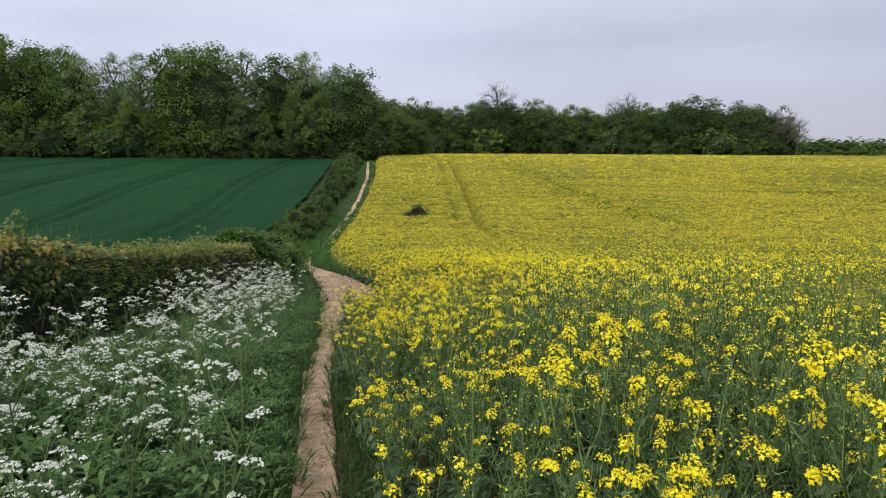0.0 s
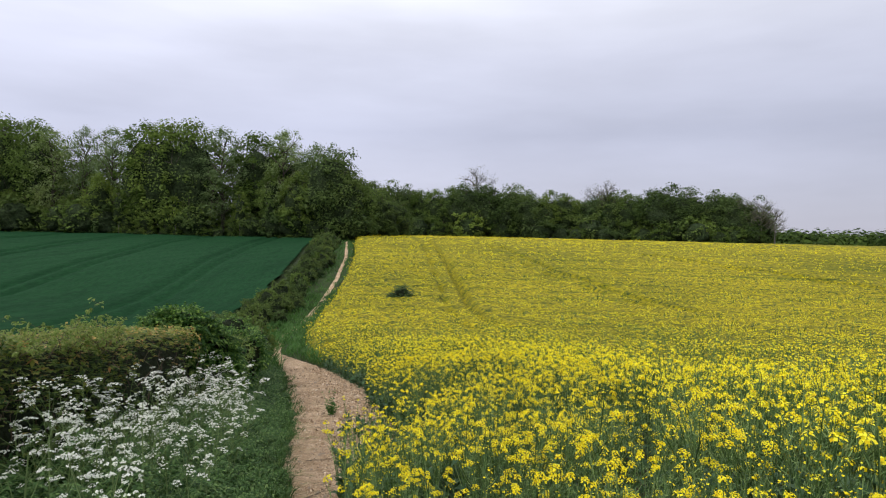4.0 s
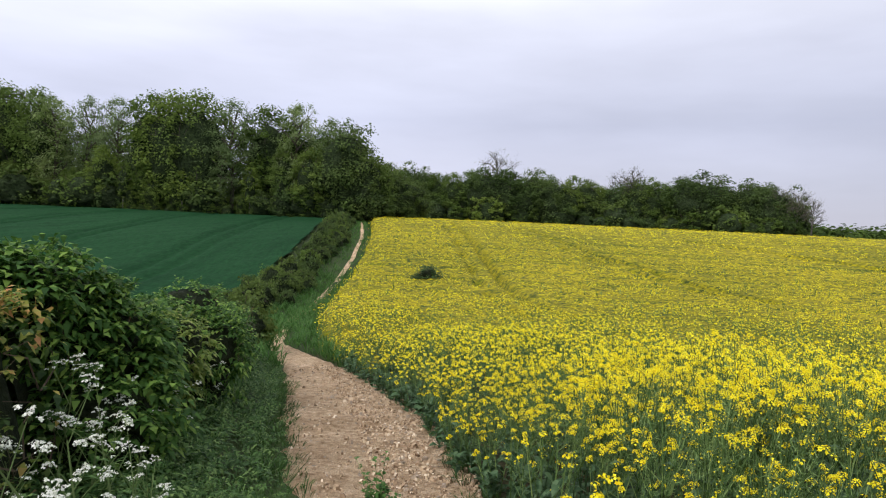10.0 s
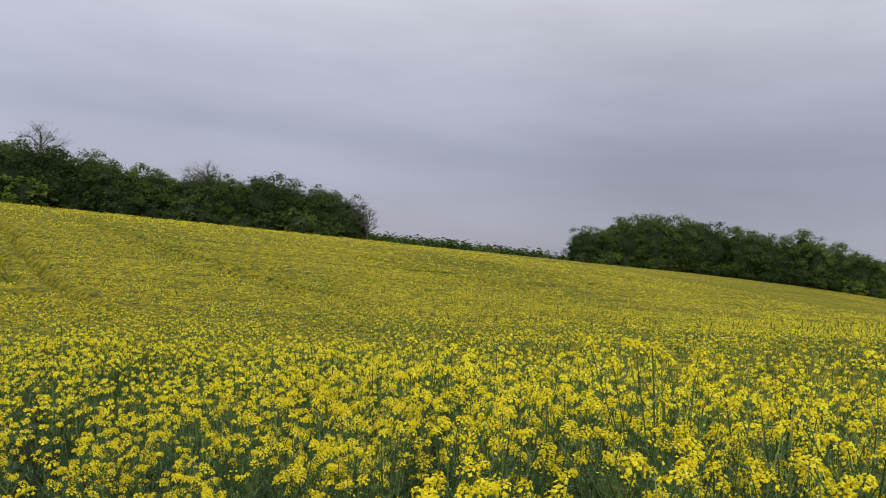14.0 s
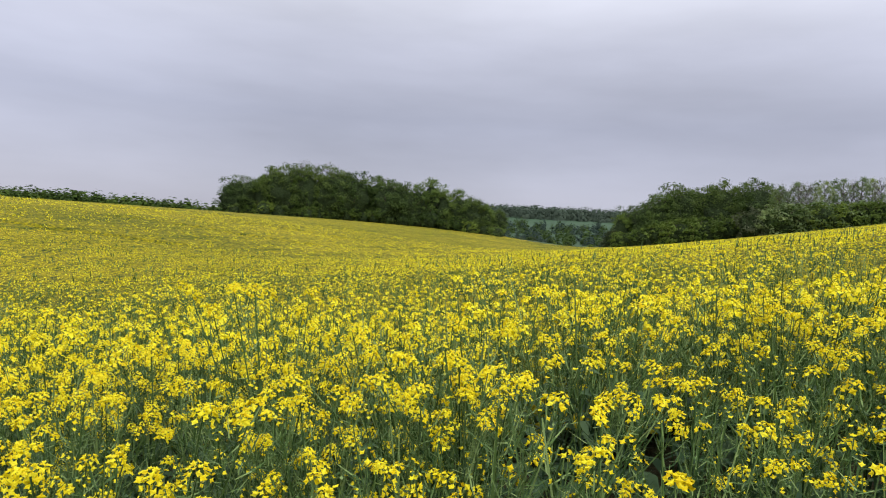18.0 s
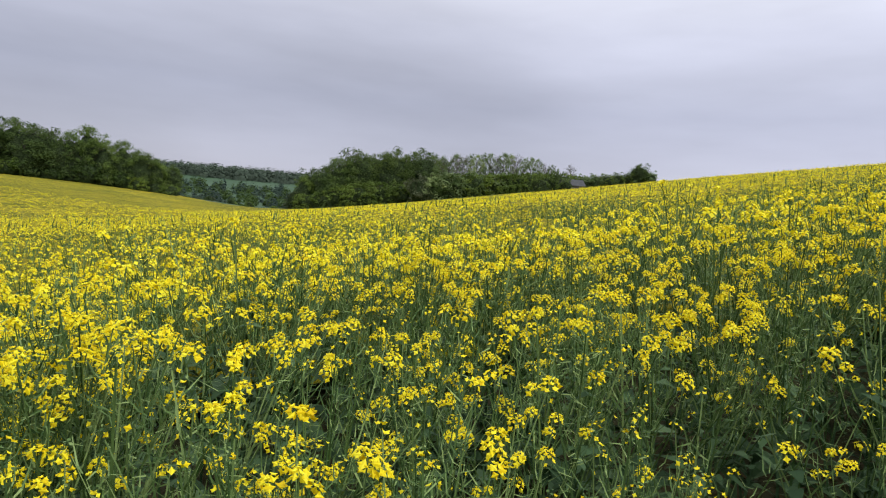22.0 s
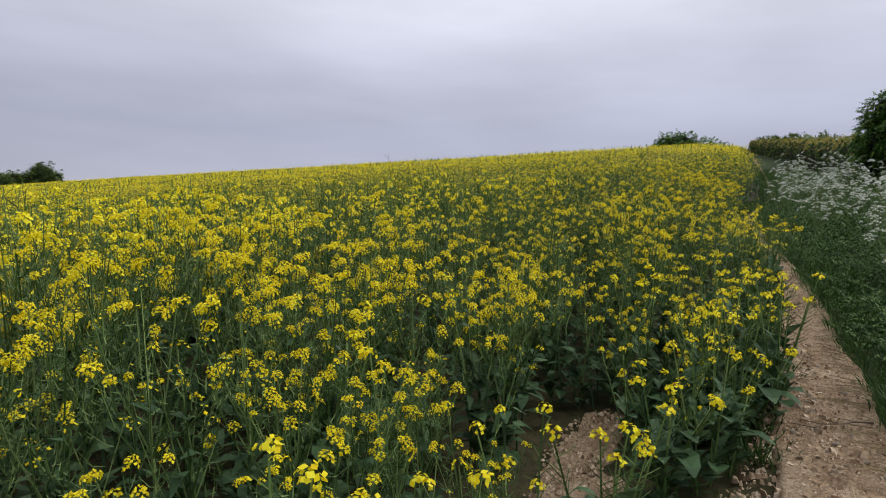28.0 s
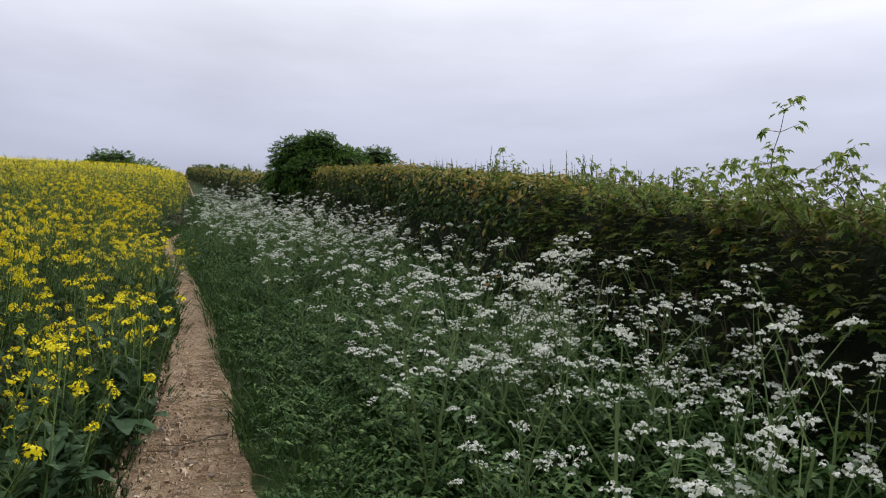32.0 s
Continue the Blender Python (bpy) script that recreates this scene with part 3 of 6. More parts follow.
def flower_head(tip, axis, n, span, r, long, g, crossed=True):
    """A raceme of four-petalled flowers packed round the end of a stalk."""
    u, v = frame_of(axis)
    k = np.arange(n)
    f = np.sqrt((k + 0.5) / n)
    a = k * 2.4 + g.uniform(0, 6.28)
    rr = r * np.sqrt(np.clip(1.0 - (1.25 * (f - 0.3)) ** 2, 0.02, 1)) * g.uniform(0.8, 1.1, n)
    out = np.cos(a)[:, None] * u + np.sin(a)[:, None] * v
    p = np.asarray(tip) + out * rr[:, None] + np.asarray(axis) * ((f - 0.5) * long)[:, None]
    nrm = out * (1.0 - 0.7 * f)[:, None] + np.asarray(axis) * (0.25 + 0.8 * f)[:, None] + g.normal(size=(n, 3)) * 0.3
    nrm /= np.linalg.norm(nrm, axis=1)[:, None]
    e1 = np.cross(nrm, g.normal(size=(n, 3)))
    e1 /= np.linalg.norm(e1, axis=1)[:, None]
    e2 = np.cross(nrm, e1)
    s = span * 0.5 * g.uniform(0.8, 1.2, (n, 1)) * (1 - 0.35 * f ** 2)[:, None]
    if not crossed:
        return np.stack([p - e1 * s, p - e2 * s, p + e1 * s, p + e2 * s], 1)
    w, lift = s * 0.66, nrm * span * 0.06
    return np.concatenate([np.stack([p - e1 * s + lift * 3, p - e2 * w, p + e1 * s + lift * 3, p + e2 * w], 1), np.stack([p - e2 * s + lift * 4, p - e1 * w + lift, p + e2 * s + lift * 4, p + e1 * w + lift], 1)])


def rape_plant(seed, detail, bloom=0.5):
    """A rape plant about 1.1 m high: stalk, branches, pods and racemes of blossom. Materials: 0 stalk, 1 leaf and
    shade-dark lower stalk, 2 petal.
    """
    g = np.random.default_rng(seed)
    s = Soup()
    h = 1.0
    top = np.array([g.normal() * 0.05, g.normal() * 0.05, h])
    mid = top * 0.5 + np.array([g.normal() * 0.02, g.normal() * 0.02, 0])
    tips = [(top, mid + (top - mid) * 0.45)]
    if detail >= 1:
        # lower stalk in the darker leaf colour, painting the shade deep in the crop
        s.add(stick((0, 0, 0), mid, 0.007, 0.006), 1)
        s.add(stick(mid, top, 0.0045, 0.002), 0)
    else:
        s.add(stick((0, 0, 0.35), top, 0.008, 0.004, 2)[:1], 0)
    nb = {2: 8, 1: 7, 0: 5}[detail]
    for k in range(nb):
        a = 2 * math.pi * (k + g.uniform(-0.3, 0.3)) / nb
        z0 = g.uniform(0.36, 0.68)
        b0 = mid * (z0 / 0.5) if z0 < 0.5 else mid + (top - mid) * (z0 - 0.5) / 0.5
        out = g.uniform(0.08, 0.2)
        tip = np.array([b0[0] + math.cos(a) * out, b0[1] + math.sin(a) * out, g.uniform(0.72, 1.03)])
        if detail >= 1:
            bend = (b0 + tip) / 2 + np.array([math.cos(a), math.sin(a), -0.4]) * 0.02
            s.add(stick(b0, bend, 0.003, 0.0025), 0)
            s.add(stick(bend, tip, 0.0025, 0.0014), 0)
        else:
            s.add(stick(b0, tip, 0.004, 0.003, 2)[:1], 0)
        tips.append((tip, b0))
    for tip, b0 in tips:
        d = unit(unit(tip - b0) + np.array([0, 0, 0.8]))
        big = g.uniform(0.65, 1.45)
        if g.uniform() < bloom:
            nf, r, long = {2: (int(16 * big), 0.0165 * big, 0.03 * big), 1: (int(14 * big), 0.02 * big, 0.032 * big), 0: (6, 0.021 * big, 0.03)}[detail]
            s.add(flower_head(tip, d, nf, {2: 0.0172, 1: 0.0225, 0: 0.035}[detail], r, long, g, detail == 2), 2)
            # smaller side heads crowd round the main one
            for _ in range(int(g.integers(0, 3)) if detail == 2 else 0):
                a = g.uniform(0, 6.28)
                o = np.array([math.cos(a), math.sin(a), 0]) * g.uniform(0.022, 0.04) + np.array([0, 0, g.uniform(-0.035, 0.015)])
                s.add(flower_head(tip + o, unit(d + o * 14), int(g.integers(6, 12)), 0.0165, 0.0125, 0.024, g, True), 2)
        elif detail == 2:
            s.add(flower_head(tip, d, int(g.integers(1, 6)), 0.016, 0.014, 0.03, g, True), 2)
            s.add(flower_head(tip + d * 0.02, d, 5, 0.008, 0.007, 0.015, g, False), 0)
        else:
            s.add(flower_head(tip, d, 2, 0.02, 0.02, 0.04, g, False), 2)
        # seed pods standing out along the stalk below the flowers
        npod = {2: 16, 1: 8, 0: 2}[detail]
        reach = min(1, np.linalg.norm(tip - b0) / 0.24)
        for k in range(npod):
            p = tip - unit(tip - b0) * (0.035 + 0.22 * (k + 0.5) / npod) * reach
            a = g.uniform(0, 6.28)
            o = np.array([math.cos(a), math.sin(a), 0])
            L = g.uniform(0.04, 0.085) * (1 if detail else 1.3)
            q = p + (o * 0.8 + np.array([0, 0, g.uniform(-0.1, 0.45)])) * L * 0.5
            e = q + (o * g.uniform(0.15, 0.8) + np.array([0, 0, g.uniform(0.4, 0.9)])) * L * 0.7
            sd = np.array([-math.sin(a), math.cos(a), g.normal() * 0.4])
            w = {2: 0.0018, 1: 0.0026, 0: 0.004}[detail]
            if detail == 2:
                s.add([[p - sd * w * 0.5, p + sd * w * 0.5, q + sd * w, q - sd * w], [q - sd * w, q + sd * w, e + sd * w * 0.3, e - sd * w * 0.3]], 0)
            else:
                s.add([[p - sd * w, p + sd * w, e + sd * w * 0.4, e - sd * w * 0.4]], 0)
    # flowerless shoots reaching a little above the rest
    for k in range({2: 0, 1: 1, 0: 1}[detail]):
        p = np.array([g.normal() * 0.08, g.normal() * 0.08, 0.8])
        e = p + np.array([g.normal() * 0.03, g.normal() * 0.03, g.uniform(0.2, 0.3)])
        s.add(stick(p, e, 0.004, 0.0015, 2)[:1], 0)
        for j in range(3):
            b = p + (e - p) * (0.5 + 0.16 * j)
            a = g.uniform(0, 6.28)
            o = np.array([math.cos(a) * 0.04, math.sin(a) * 0.04, 0.045])
            s.add([[b, b + np.array([0, 0, 0.004]), b + o, b + o - np.array([0, 0, 0.003])]], 0)
    for k in range(6 if detail == 2 else 0):
        a, L = k * 2.4 + g.uniform(-0.5, 0.5), g.uniform(0.12, 0.23)
        s.add(broad_leaf(mid * g.uniform(0.1, 0.9), (math.cos(a), math.sin(a), g.uniform(0.2, 1.3)), L, L * g.uniform(0.28, 0.45), g.uniform(0.2, 0.7), g), 1)
    nl = {2: 7, 1: 6, 0: 1}[detail]
    for k in range(nl):
        a = g.uniform(0, 6.28)
        z = g.uniform(0.3, 0.75) if detail == 2 else g.uniform(0.05, 0.55)
        big = 1 - 0.75 * z
        s.add(leaf(mid * (z / 0.5), (math.cos(a), math.sin(a), g.uniform(0.1, 0.8)), g.uniform(0.14, 0.24) * big * (1.5 if detail < 2 else 1), g.uniform(0.05, 0.085) * big * (1.5 if detail < 2 else 1), g.uniform(0.1, 0.6), g.uniform(-0.5, 0.5)), 1)
    return s.arrays()


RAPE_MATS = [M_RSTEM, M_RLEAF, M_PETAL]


def plant_size(x, y):
    """Crop height: low and straggly at the edge, with drifts."""
    d = edge_distance(x, y)
    drift = 0.08 * np.sin(x * 0.8 + 1.3 * np.sin(y * 0.5)) + 0.05 * np.sin(y * 1.7 + x * 0.4)
    return np.interp(d, (0, 0.35, 1.0, 2.2), (0.74, 0.88, 1.02, 1.12)) + drift - np.interp(y, (9, 10.5, 12.5, 14), (0, 0.2, 0.2, 0)) * np.interp(d, (0.4, 1.0), (1, 0)) + 0.15 * np.interp(y, (13.2, 14, 16, 17), (0, 1, 1, 0)) * np.interp(d, (0.1, 0.3, 1.4), (0, 1, 0))


def scatter(x0, x1, y0, y1, density, keep):
    n = int((x1 - x0) * (y1 - y0) * density)
    x, y = rng.uniform(x0, x1, n), rng.uniform(y0, y1, n)
    k = keep(x, y)
    return x[k], y[k]


def bare(x, y):
    """The worn patches that carry no crop."""
    out = np.zeros(np.shape(x), bool)
    for px, py, rx, ry in ((-0.92, 11.15, 0.22, 0.5), (-1.1, 11.8, 0.28, 0.55), (-1.75, 11.9, 0.3, 0.35), (-1.6, 13.6, 0.45, 0.6), (0.5, 0.1, 0.7, 0.85)):
        out |= ((x - px) / rx) ** 2 + ((y - py) / ry) ** 2 < 1
    return out | ((np.abs(x - PATH_MID(y)) < np.where((y > 6) & (y < 11), 0.25, 0.36)) & (y < 15.5))


def rape_ends(x, y):
    """The ends of the near strip, past the stretch that is walked."""
    return (near_distance(x, y) < 2.7) & ((y < -2.5) | (y > 19.5))


def rape_band(name, lo, hi, density, detail, box, label, kinds=6):
    x, y = scatter(*box, density, lambda a, b: in_field(a, b) & (((near_distance(a, b) >= lo) & (near_distance(a, b) < hi)) | (rape_ends(a, b) if detail == 1 else False)) & ~bare(a, b) & (in_tram(a, b) > 0.3))
    # the crop flowers in drifts, greener between them
    drift = np.sin(x * 0.55 + 1.2 * np.sin(y * 0.31)) + np.sin(y * 0.62 + x * 0.23 + 2.0) + rng.normal(size=len(x)) * 0.7
    drift = drift + np.interp(y, (5, 10, 12, 16), (-0.6, -0.3, 1.2, 1.2)) * np.interp(x, (3, 12), (1, 0))
    # fewer flowers up the slope, away from the path
    drift = drift - 1.9 * np.interp(y, (-6, 0, 10, 12.5), (0.4, 1, 1, 0)) * np.clip((edge_distance(x, y) - 0.9) / 0.8, 0, 1) * np.interp(x, (8, 16), (1, 0))
    # a greener stretch beside the upper path, where pods have set
    drift = drift - 1.6 * np.clip((x - 0.5 - 0.13 * y) / 0.8, 0, 1) * np.interp(y, (-3, 0, 7, 10), (0, 1, 1, 0)) * np.interp(x, (6, 11), (1, 0))
    # thin bands across the foot of the far slope
    for bx, by, bw in ((3.0, 34.3, 3.2), (27.0, 38.0, 5.0), (14.0, 31.0, 3.0), (-1.0, 28.5, 2.0)):
        drift = drift - 2.2 * np.exp(-((y - by) / 0.8) ** 2 - ((x - bx) / bw) ** 2)
    # sparser along the lower edge, where leaves and stems show
    drift = drift - 0.6 * np.interp(y, (6, 7.5, 10, 11), (0, 1, 1, 0)) * np.interp(edge_distance(x, y), (0.0, 0.3, 0.9, 1.3), (0.4, 1, 1, 0))
    grade = np.where(drift > -0.15, 2, np.where(drift > -1.4, 1, 0))
    temps = [[rape_plant(100 * detail + k + 50 * j, detail, bl) for k in range(kinds)] for j, bl in enumerate((0.14, 0.36, 0.92) if detail == 2 else (0.14, 0.32, 0.72))]
    sc = plant_size(x, y) * rng.uniform(0.84, 1.06, len(x)) * np.where(rng.uniform(size=len(x)) < 0.07, 1.13, 1.0)
    both = [strew(temps[j], on_ground(x[grade == j], y[grade == j]), sc[grade == j], 0.13) for j in range(3) if (grade == j).any()]
    ob = part(name, (np.concatenate([b[0] for b in both]), np.concatenate([b[1] for b in both])), RAPE_MATS)
    return tagged(ob, label, "crop", kind="stuff")


rape_band("rape_plants", 0.0, 2.7, 20, 2, (-8, 12, -2.5, 19.5), "tall oilseed rape plants with yellow blossom and green pods", 7)
rape_band("rape_plants", 2.7, 6.5, 14, 1, (-10, 20, -12, 33), "oilseed rape in yellow flower, well into the field", 6)
rape_band("rape_plants", 6.5, 24.0, 5.5, 0, (-10, 34, -28, 48), "oilseed rape in yellow flower across the slope", 6)


def rape_tops(lo, hi, density, box, size, n):
    g = np.random.default_rng(5)
    temps = []
    for k in range(5):
        s = Soup()
        for j in range(n):
            s.add(petals(g.normal(size=3) * np.array([0.2, 0.2, 0.06]), 0.05, 1, size, 1, g), 2)
        if k == 0:
            s.add(leaf((0, 0, -0.1), (g.normal() * 0.2, g.normal() * 0.2, 1), 0.4, 0.05, 0.0)[:2], 0)
        temps.append(s.arrays())
    x, y = scatter(*box, density, lambda a, b: in_field(a, b) & (near_distance(a, b) >= lo) & (near_distance(a, b) < hi) & (in_tram(a, b) > 0.7))
    p = np.stack([x, y, canopy_height(x, y) + rng.uniform(0.0, 0.16, len(x))], -1)
    return tagged(part("rape_blossom", strew(temps, p, rng.uniform(0.8, 1.3, len(x)), 0.2), RAPE_MATS), "yellow heads of oilseed rape over the field", "crop", kind="stuff")


rape_tops(22, 60, 2.6, (-12, 62, -62, 84), 0.058, 7)
rape_tops(60, 130, 0.5, (-14, 132, -100, 150), 0.11, 6)

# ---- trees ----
# colour of the solid crown cores: shade among the foliage, painted dark
M_CROWN_SHADE = mottled("inner_leaves", ((0.35, (0.014, 0.024, 0.01)), (0.65, (0.06, 0.09, 0.034))), 3.2, 0.3, (0.7, 0.75, 0.7), 1.0, 0.8)

def tree_parts(seed, h, w, bare_h, lumps, leaves, leaf_size, limbs=8, core=0.8, loose=0.25, twiggy=False):
    """Trunk with limbs, and a crown of billowing leaf masses round the limb ends. A unit tree is h high and w wide."""
    g = np.random.default_rng(seed)
    wood, crown, ends = Soup(), Soup(), []
    r0 = (0.02 if twiggy else 0.018) * h
    pts = [np.array([0.0, 0, -0.5])]
    for k in range(1, 6):
        pts.append(np.array([g.normal() * 0.012 * h, g.normal() * 0.012 * h, h * 0.86 * k / 5]))
    for k in range(5):
        wood.add(stick(pts[k], pts[k + 1], r0 * (1 - 0.18 * k), r0 * (1 - 0.18 * (k + 1)), 6), 0)
    for k in range(limbs):
        z = bare_h + (h * 0.82 - bare_h) * (k + g.uniform(0, 0.8)) / limbs
        a = k * 2.4 + g.uniform(-0.5, 0.5)
        f = (z - bare_h) / (h - bare_h)
        reach = w * 0.5 * (1.0 - 0.62 * f ** 1.6) * g.uniform(0.65, 0.95)
        base = np.array([np.interp(z, [p[2] for p in pts], [p[0] for p in pts]), np.interp(z, [p[2] for p in pts], [p[1] for p in pts]), z])
        mid = base + np.array([math.cos(a) * reach * 0.5, math.sin(a) * reach * 0.5, reach * g.uniform(0.3, 0.55)])
        tip = base + np.array([math.cos(a) * reach, math.sin(a) * reach, min(reach * g.uniform(0.5, 1.0), h * 0.97 - z)])
        wood.add(stick(base, mid, r0 * 0.4, r0 * 0.25, 4), 0)
        wood.add(stick(mid, tip, r0 * 0.25, r0 * 0.06, 4), 0)
        ends += [tip, mid]
        for j in range(34 if twiggy else 3):
            t2 = mid + (tip - mid) * g.uniform(0, 1.0) + g.normal(size=3) * w * 0.085 + np.array([0, 0, w * 0.07])
            t2[2] = min(t2[2], h)
            wood.add(stick(mid + (tip - mid) * g.uniform(0.1, 0.7), t2, r0 * (0.06 if twiggy else 0.14), r0 * (0.02 if twiggy else 0.03), 3), 0)
            ends.append(t2)
    lo = bare_h * 0.75
    off = Vector((seed * 1.7, seed * 0.9, 0))

    def reach_at(f, a):
        r = math.sqrt(max(0.0, 1 - ((f - 0.4) / 0.6) ** 2)) if f > 0.4 else 0.72 + 0.28 * f / 0.4
        d = Vector((math.cos(a), math.sin(a), f * 2.2))
        return 0.5 * w * r * (1 + 0.3 * noise.noise(d * 1.1 + off) + 0.14 * noise.noise(d * 2.6 + off))

    # sprays of leaves all over the uneven envelope, thick outside and open between
    cen, rad = [], []
    if twiggy:
        for e in ends:
            cen.append(e)
            rad.append(w * 0.04)
    else:
        for e in ends[::2]:
            cen.append(e)
            rad.append(w * g.uniform(0.06, 0.1))
        for k in range(lumps):
            f, a = min(0.99, (k + g.uniform(0.0, 1.0)) / lumps), g.uniform(0, 6.28)
            r = w * g.uniform(0.06, 0.15)
            d = max(0.0, reach_at(f, a) - r * 0.8) * g.uniform(0.72, 1.0)
            cen.append(np.array([math.cos(a) * d, math.sin(a) * d, lo + r * 0.6 + f * (h - lo - r * 1.5)]))
            rad.append(r)
    cen, rad = np.array(cen), np.array(rad)
    n = leaves
    which = g.choice(len(rad), n, p=rad ** 2 / (rad ** 2).sum())
    v = g.normal(size=(n, 3)) + np.array([0, 0, 0.35])
    v /= np.linalg.norm(v, axis=1)[:, None]
    u = 1.1 - loose * g.uniform(0, 1, (n, 1)) ** 1.3
    ripple = np.array([noise.noise(Vector(a * 2.3) + Vector((k * 3.7, k, 0)) + off) for a, k in zip(v, which)])[:, None]
    p = cen[which] + v * rad[which][:, None] * np.array([1.15, 1.15, 0.8]) * (u + 0.55 * ripple)
    p[:, 2] -= 0.25 * rad[which] * ((v[:, 0] ** 2 + v[:, 1] ** 2) ** 0.5)
    n = len(p)
    nrm = v + g.normal(size=(n, 3)) * 0.26 + np.array([0, 0, 0.4])
    nrm /= np.linalg.norm(nrm, axis=1)[:, None]
    a = np.cross(nrm, g.normal(size=(n, 3)))
    a /= np.linalg.norm(a, axis=1)[:, None]
    b = np.cross(nrm, a)
    s = leaf_size * g.uniform(0.5, 1.25, (n, 1)) * 0.5
    p[:, 2] = np.clip(p[:, 2], 0.1, h * 1.01)
    crown.add(np.stack([p - a * s, p - b * s * 0.75 + a * s * 0.2, p + a * s, p + b * s * 0.75], 1), 0)
    # solid core in the crown; its dark colour stands in for depth and shade
    heart = bmesh.new()
    if core and not twiggy:
        bmesh.ops.create_icosphere(heart, subdivisions=3, radius=1.0)
        for vtx in heart.verts:
            c = vtx.co.copy()
            f, a = (c.z + 1) / 2, math.atan2(c.y, c.x)
            r = reach_at(0.05 + 0.9 * f, a) * core * min(1.0, math.hypot(c.x, c.y) * 1.5)
            r *= 1 + 0.42 * noise.noise(c * 3.2 + off) + 0.3 * noise.noise(c * 7.5 + off)
            vtx.co = Vector((math.cos(a) * r, math.sin(a) * r, lo + (h - lo) * (0.02 + (0.55 + 0.42 * core) * f * (1 + 0.06 * noise.noise(c * 6.0 + off)))))
    return wood, crown, heart


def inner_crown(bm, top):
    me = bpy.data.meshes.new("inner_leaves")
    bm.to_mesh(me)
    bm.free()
    me.materials.append(M_CROWN_SHADE)
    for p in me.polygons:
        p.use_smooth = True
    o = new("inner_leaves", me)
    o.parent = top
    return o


def tree_kind(name, label, seed, h, w, bare_h, lumps, leaves, size, bark, foliage, limbs=8, core=0.8, loose=0.25, twiggy=False):
    wood, crown, heart = tree_parts(seed, h, w, bare_h, lumps, leaves, size, limbs, core, loose, twiggy)
    t = new(name)
    tagged(t, label, "tree")
    part("trunk", wood, [bark], t)
    top = part("crown", crown, [foliage], t)
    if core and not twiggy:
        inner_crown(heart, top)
    else:
        heart.free()
    return t, h


def shrub_kind(name, label, seed, h, w, lumps, leaves, size, foliage, category="shrub"):
    wood, crown, heart = tree_parts(seed, h, w, h * 0.02, lumps, leaves, size, 6, 0.58, 0.7)
    t = new(name)
    tagged(t, label, category)
    part("trunk", wood, [M_TWIG], t)
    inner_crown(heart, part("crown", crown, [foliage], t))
    return t, h


OAKS = [tree_kind("oak_tree", "broad dark green oak in full leaf at the wood's edge", 11 + k, 14, 12, 1.0, 64, 8000, 0.37, M_BARK, M_T1, 9, 0.6, 0.7) for k in range(4)]
ASHES = [tree_kind("ash_tree", "tall ash with thin pale green young leaves", 31 + k, 24, 12, 5.0, 84, 9500, 0.32, M_BARK, M_T2, 16, 0, 0.9) for k in range(3)]
SYCS = [tree_kind("sycamore_tree", "rounded sycamore with fresh mid-green leaves", 51 + k, 18, 11, 1.2, 74, 7500, 0.36, M_BARK, M_T3, 10, 0.5, 0.75) for k in range(4)]
BARES = [tree_kind("budding_tree", "tree just coming into leaf, grey twigs showing", 71 + k, 16, 10, 4, 0, 1100, 0.2, M_GREY, M_T4, 20, 0, 0.8, True) for k in range(2)]
BIRCH = [tree_kind("birch_tree", "slim young birch with a pale trunk", 91, 9, 4, 3.0, 24, 1000, 0.3, M_BIRCH, M_T3, 7, 0.4, 0.8)]
SHRUBS = [shrub_kind("hazel_shrub", "dense green shrub along the foot of the wood", 101 + k, 5, 6, 30, 1700, 0.34, (M_T1, M_T3, M_T2)[k]) for k in range(3)]
THORNS = [shrub_kind("hawthorn", "hawthorn bush with a haze of white blossom", 121, 4.5, 5, 26, 1800, 0.3, M_T5)]
PLACED = set()


def put(kind, x, y, h, wide=1.0, sink=0.0, group=""):
    t, h0 = kind
    s = h / h0
    m = Matrix.LocRotScale((x, y, float(height(x, y)) - sink), Euler((0, 0, rng.uniform(0, 6.28))), (s * wide, s * wide, s))
    if t.name not in PLACED:
        PLACED.add(t.name)
        t.matrix_basis = m
        o = t
    else:
        o = copy_thing(t, Matrix.LocRotScale(m.translation, m.to_quaternion(), None))
        o.scale = (s * wide, s * wide, s)
    if group:
        tagged(o, group=group)
    return o


def pick(*groups):
    g = groups[rng.integers(len(groups))]
    return g[rng.integers(len(g))]


VIEW = (-2.0, 14.7, -0.55)  # the spot where the walker stands and turns


def skyline(az, dist, top):
    """Place at a bearing and distance from that spot, and the tree height that reaches the given angle."""
    az -= max(0.0, az - 28) * 0.0197
    x, y = VIEW[0] + dist * math.sin(radians(az)), VIEW[1] + dist * math.cos(radians(az))
    return x, y, VIEW[2] + dist * math.tan(radians(top)) - float(height(x, y))


# tall wood beyond the wheat: height of the treetops along it
WOOD_TOP = ((-175, 27.5), (-160, 27.3), (-148, 28.6), (-134, 27.8), (-125.7, 24.2), (-115, 25.3), (-107, 24.9), (-101, 27.0), (-92, 27.5), (-84, 25.8), (-72, 20.9), (-67.6, 22.4), (-61, 24.0), (-52, 25.6), (-43, 22.6), (-37, 23.4), (-32, 21.3), (-27.6, 23.2), (-23, 20.7), (-19.7, 15.9), (-15, 12.3), (-12, 10.3))


def wood_top(x, y):
    return float(np.interp(x, *zip(*WOOD_TOP))) - float(height(x, y))


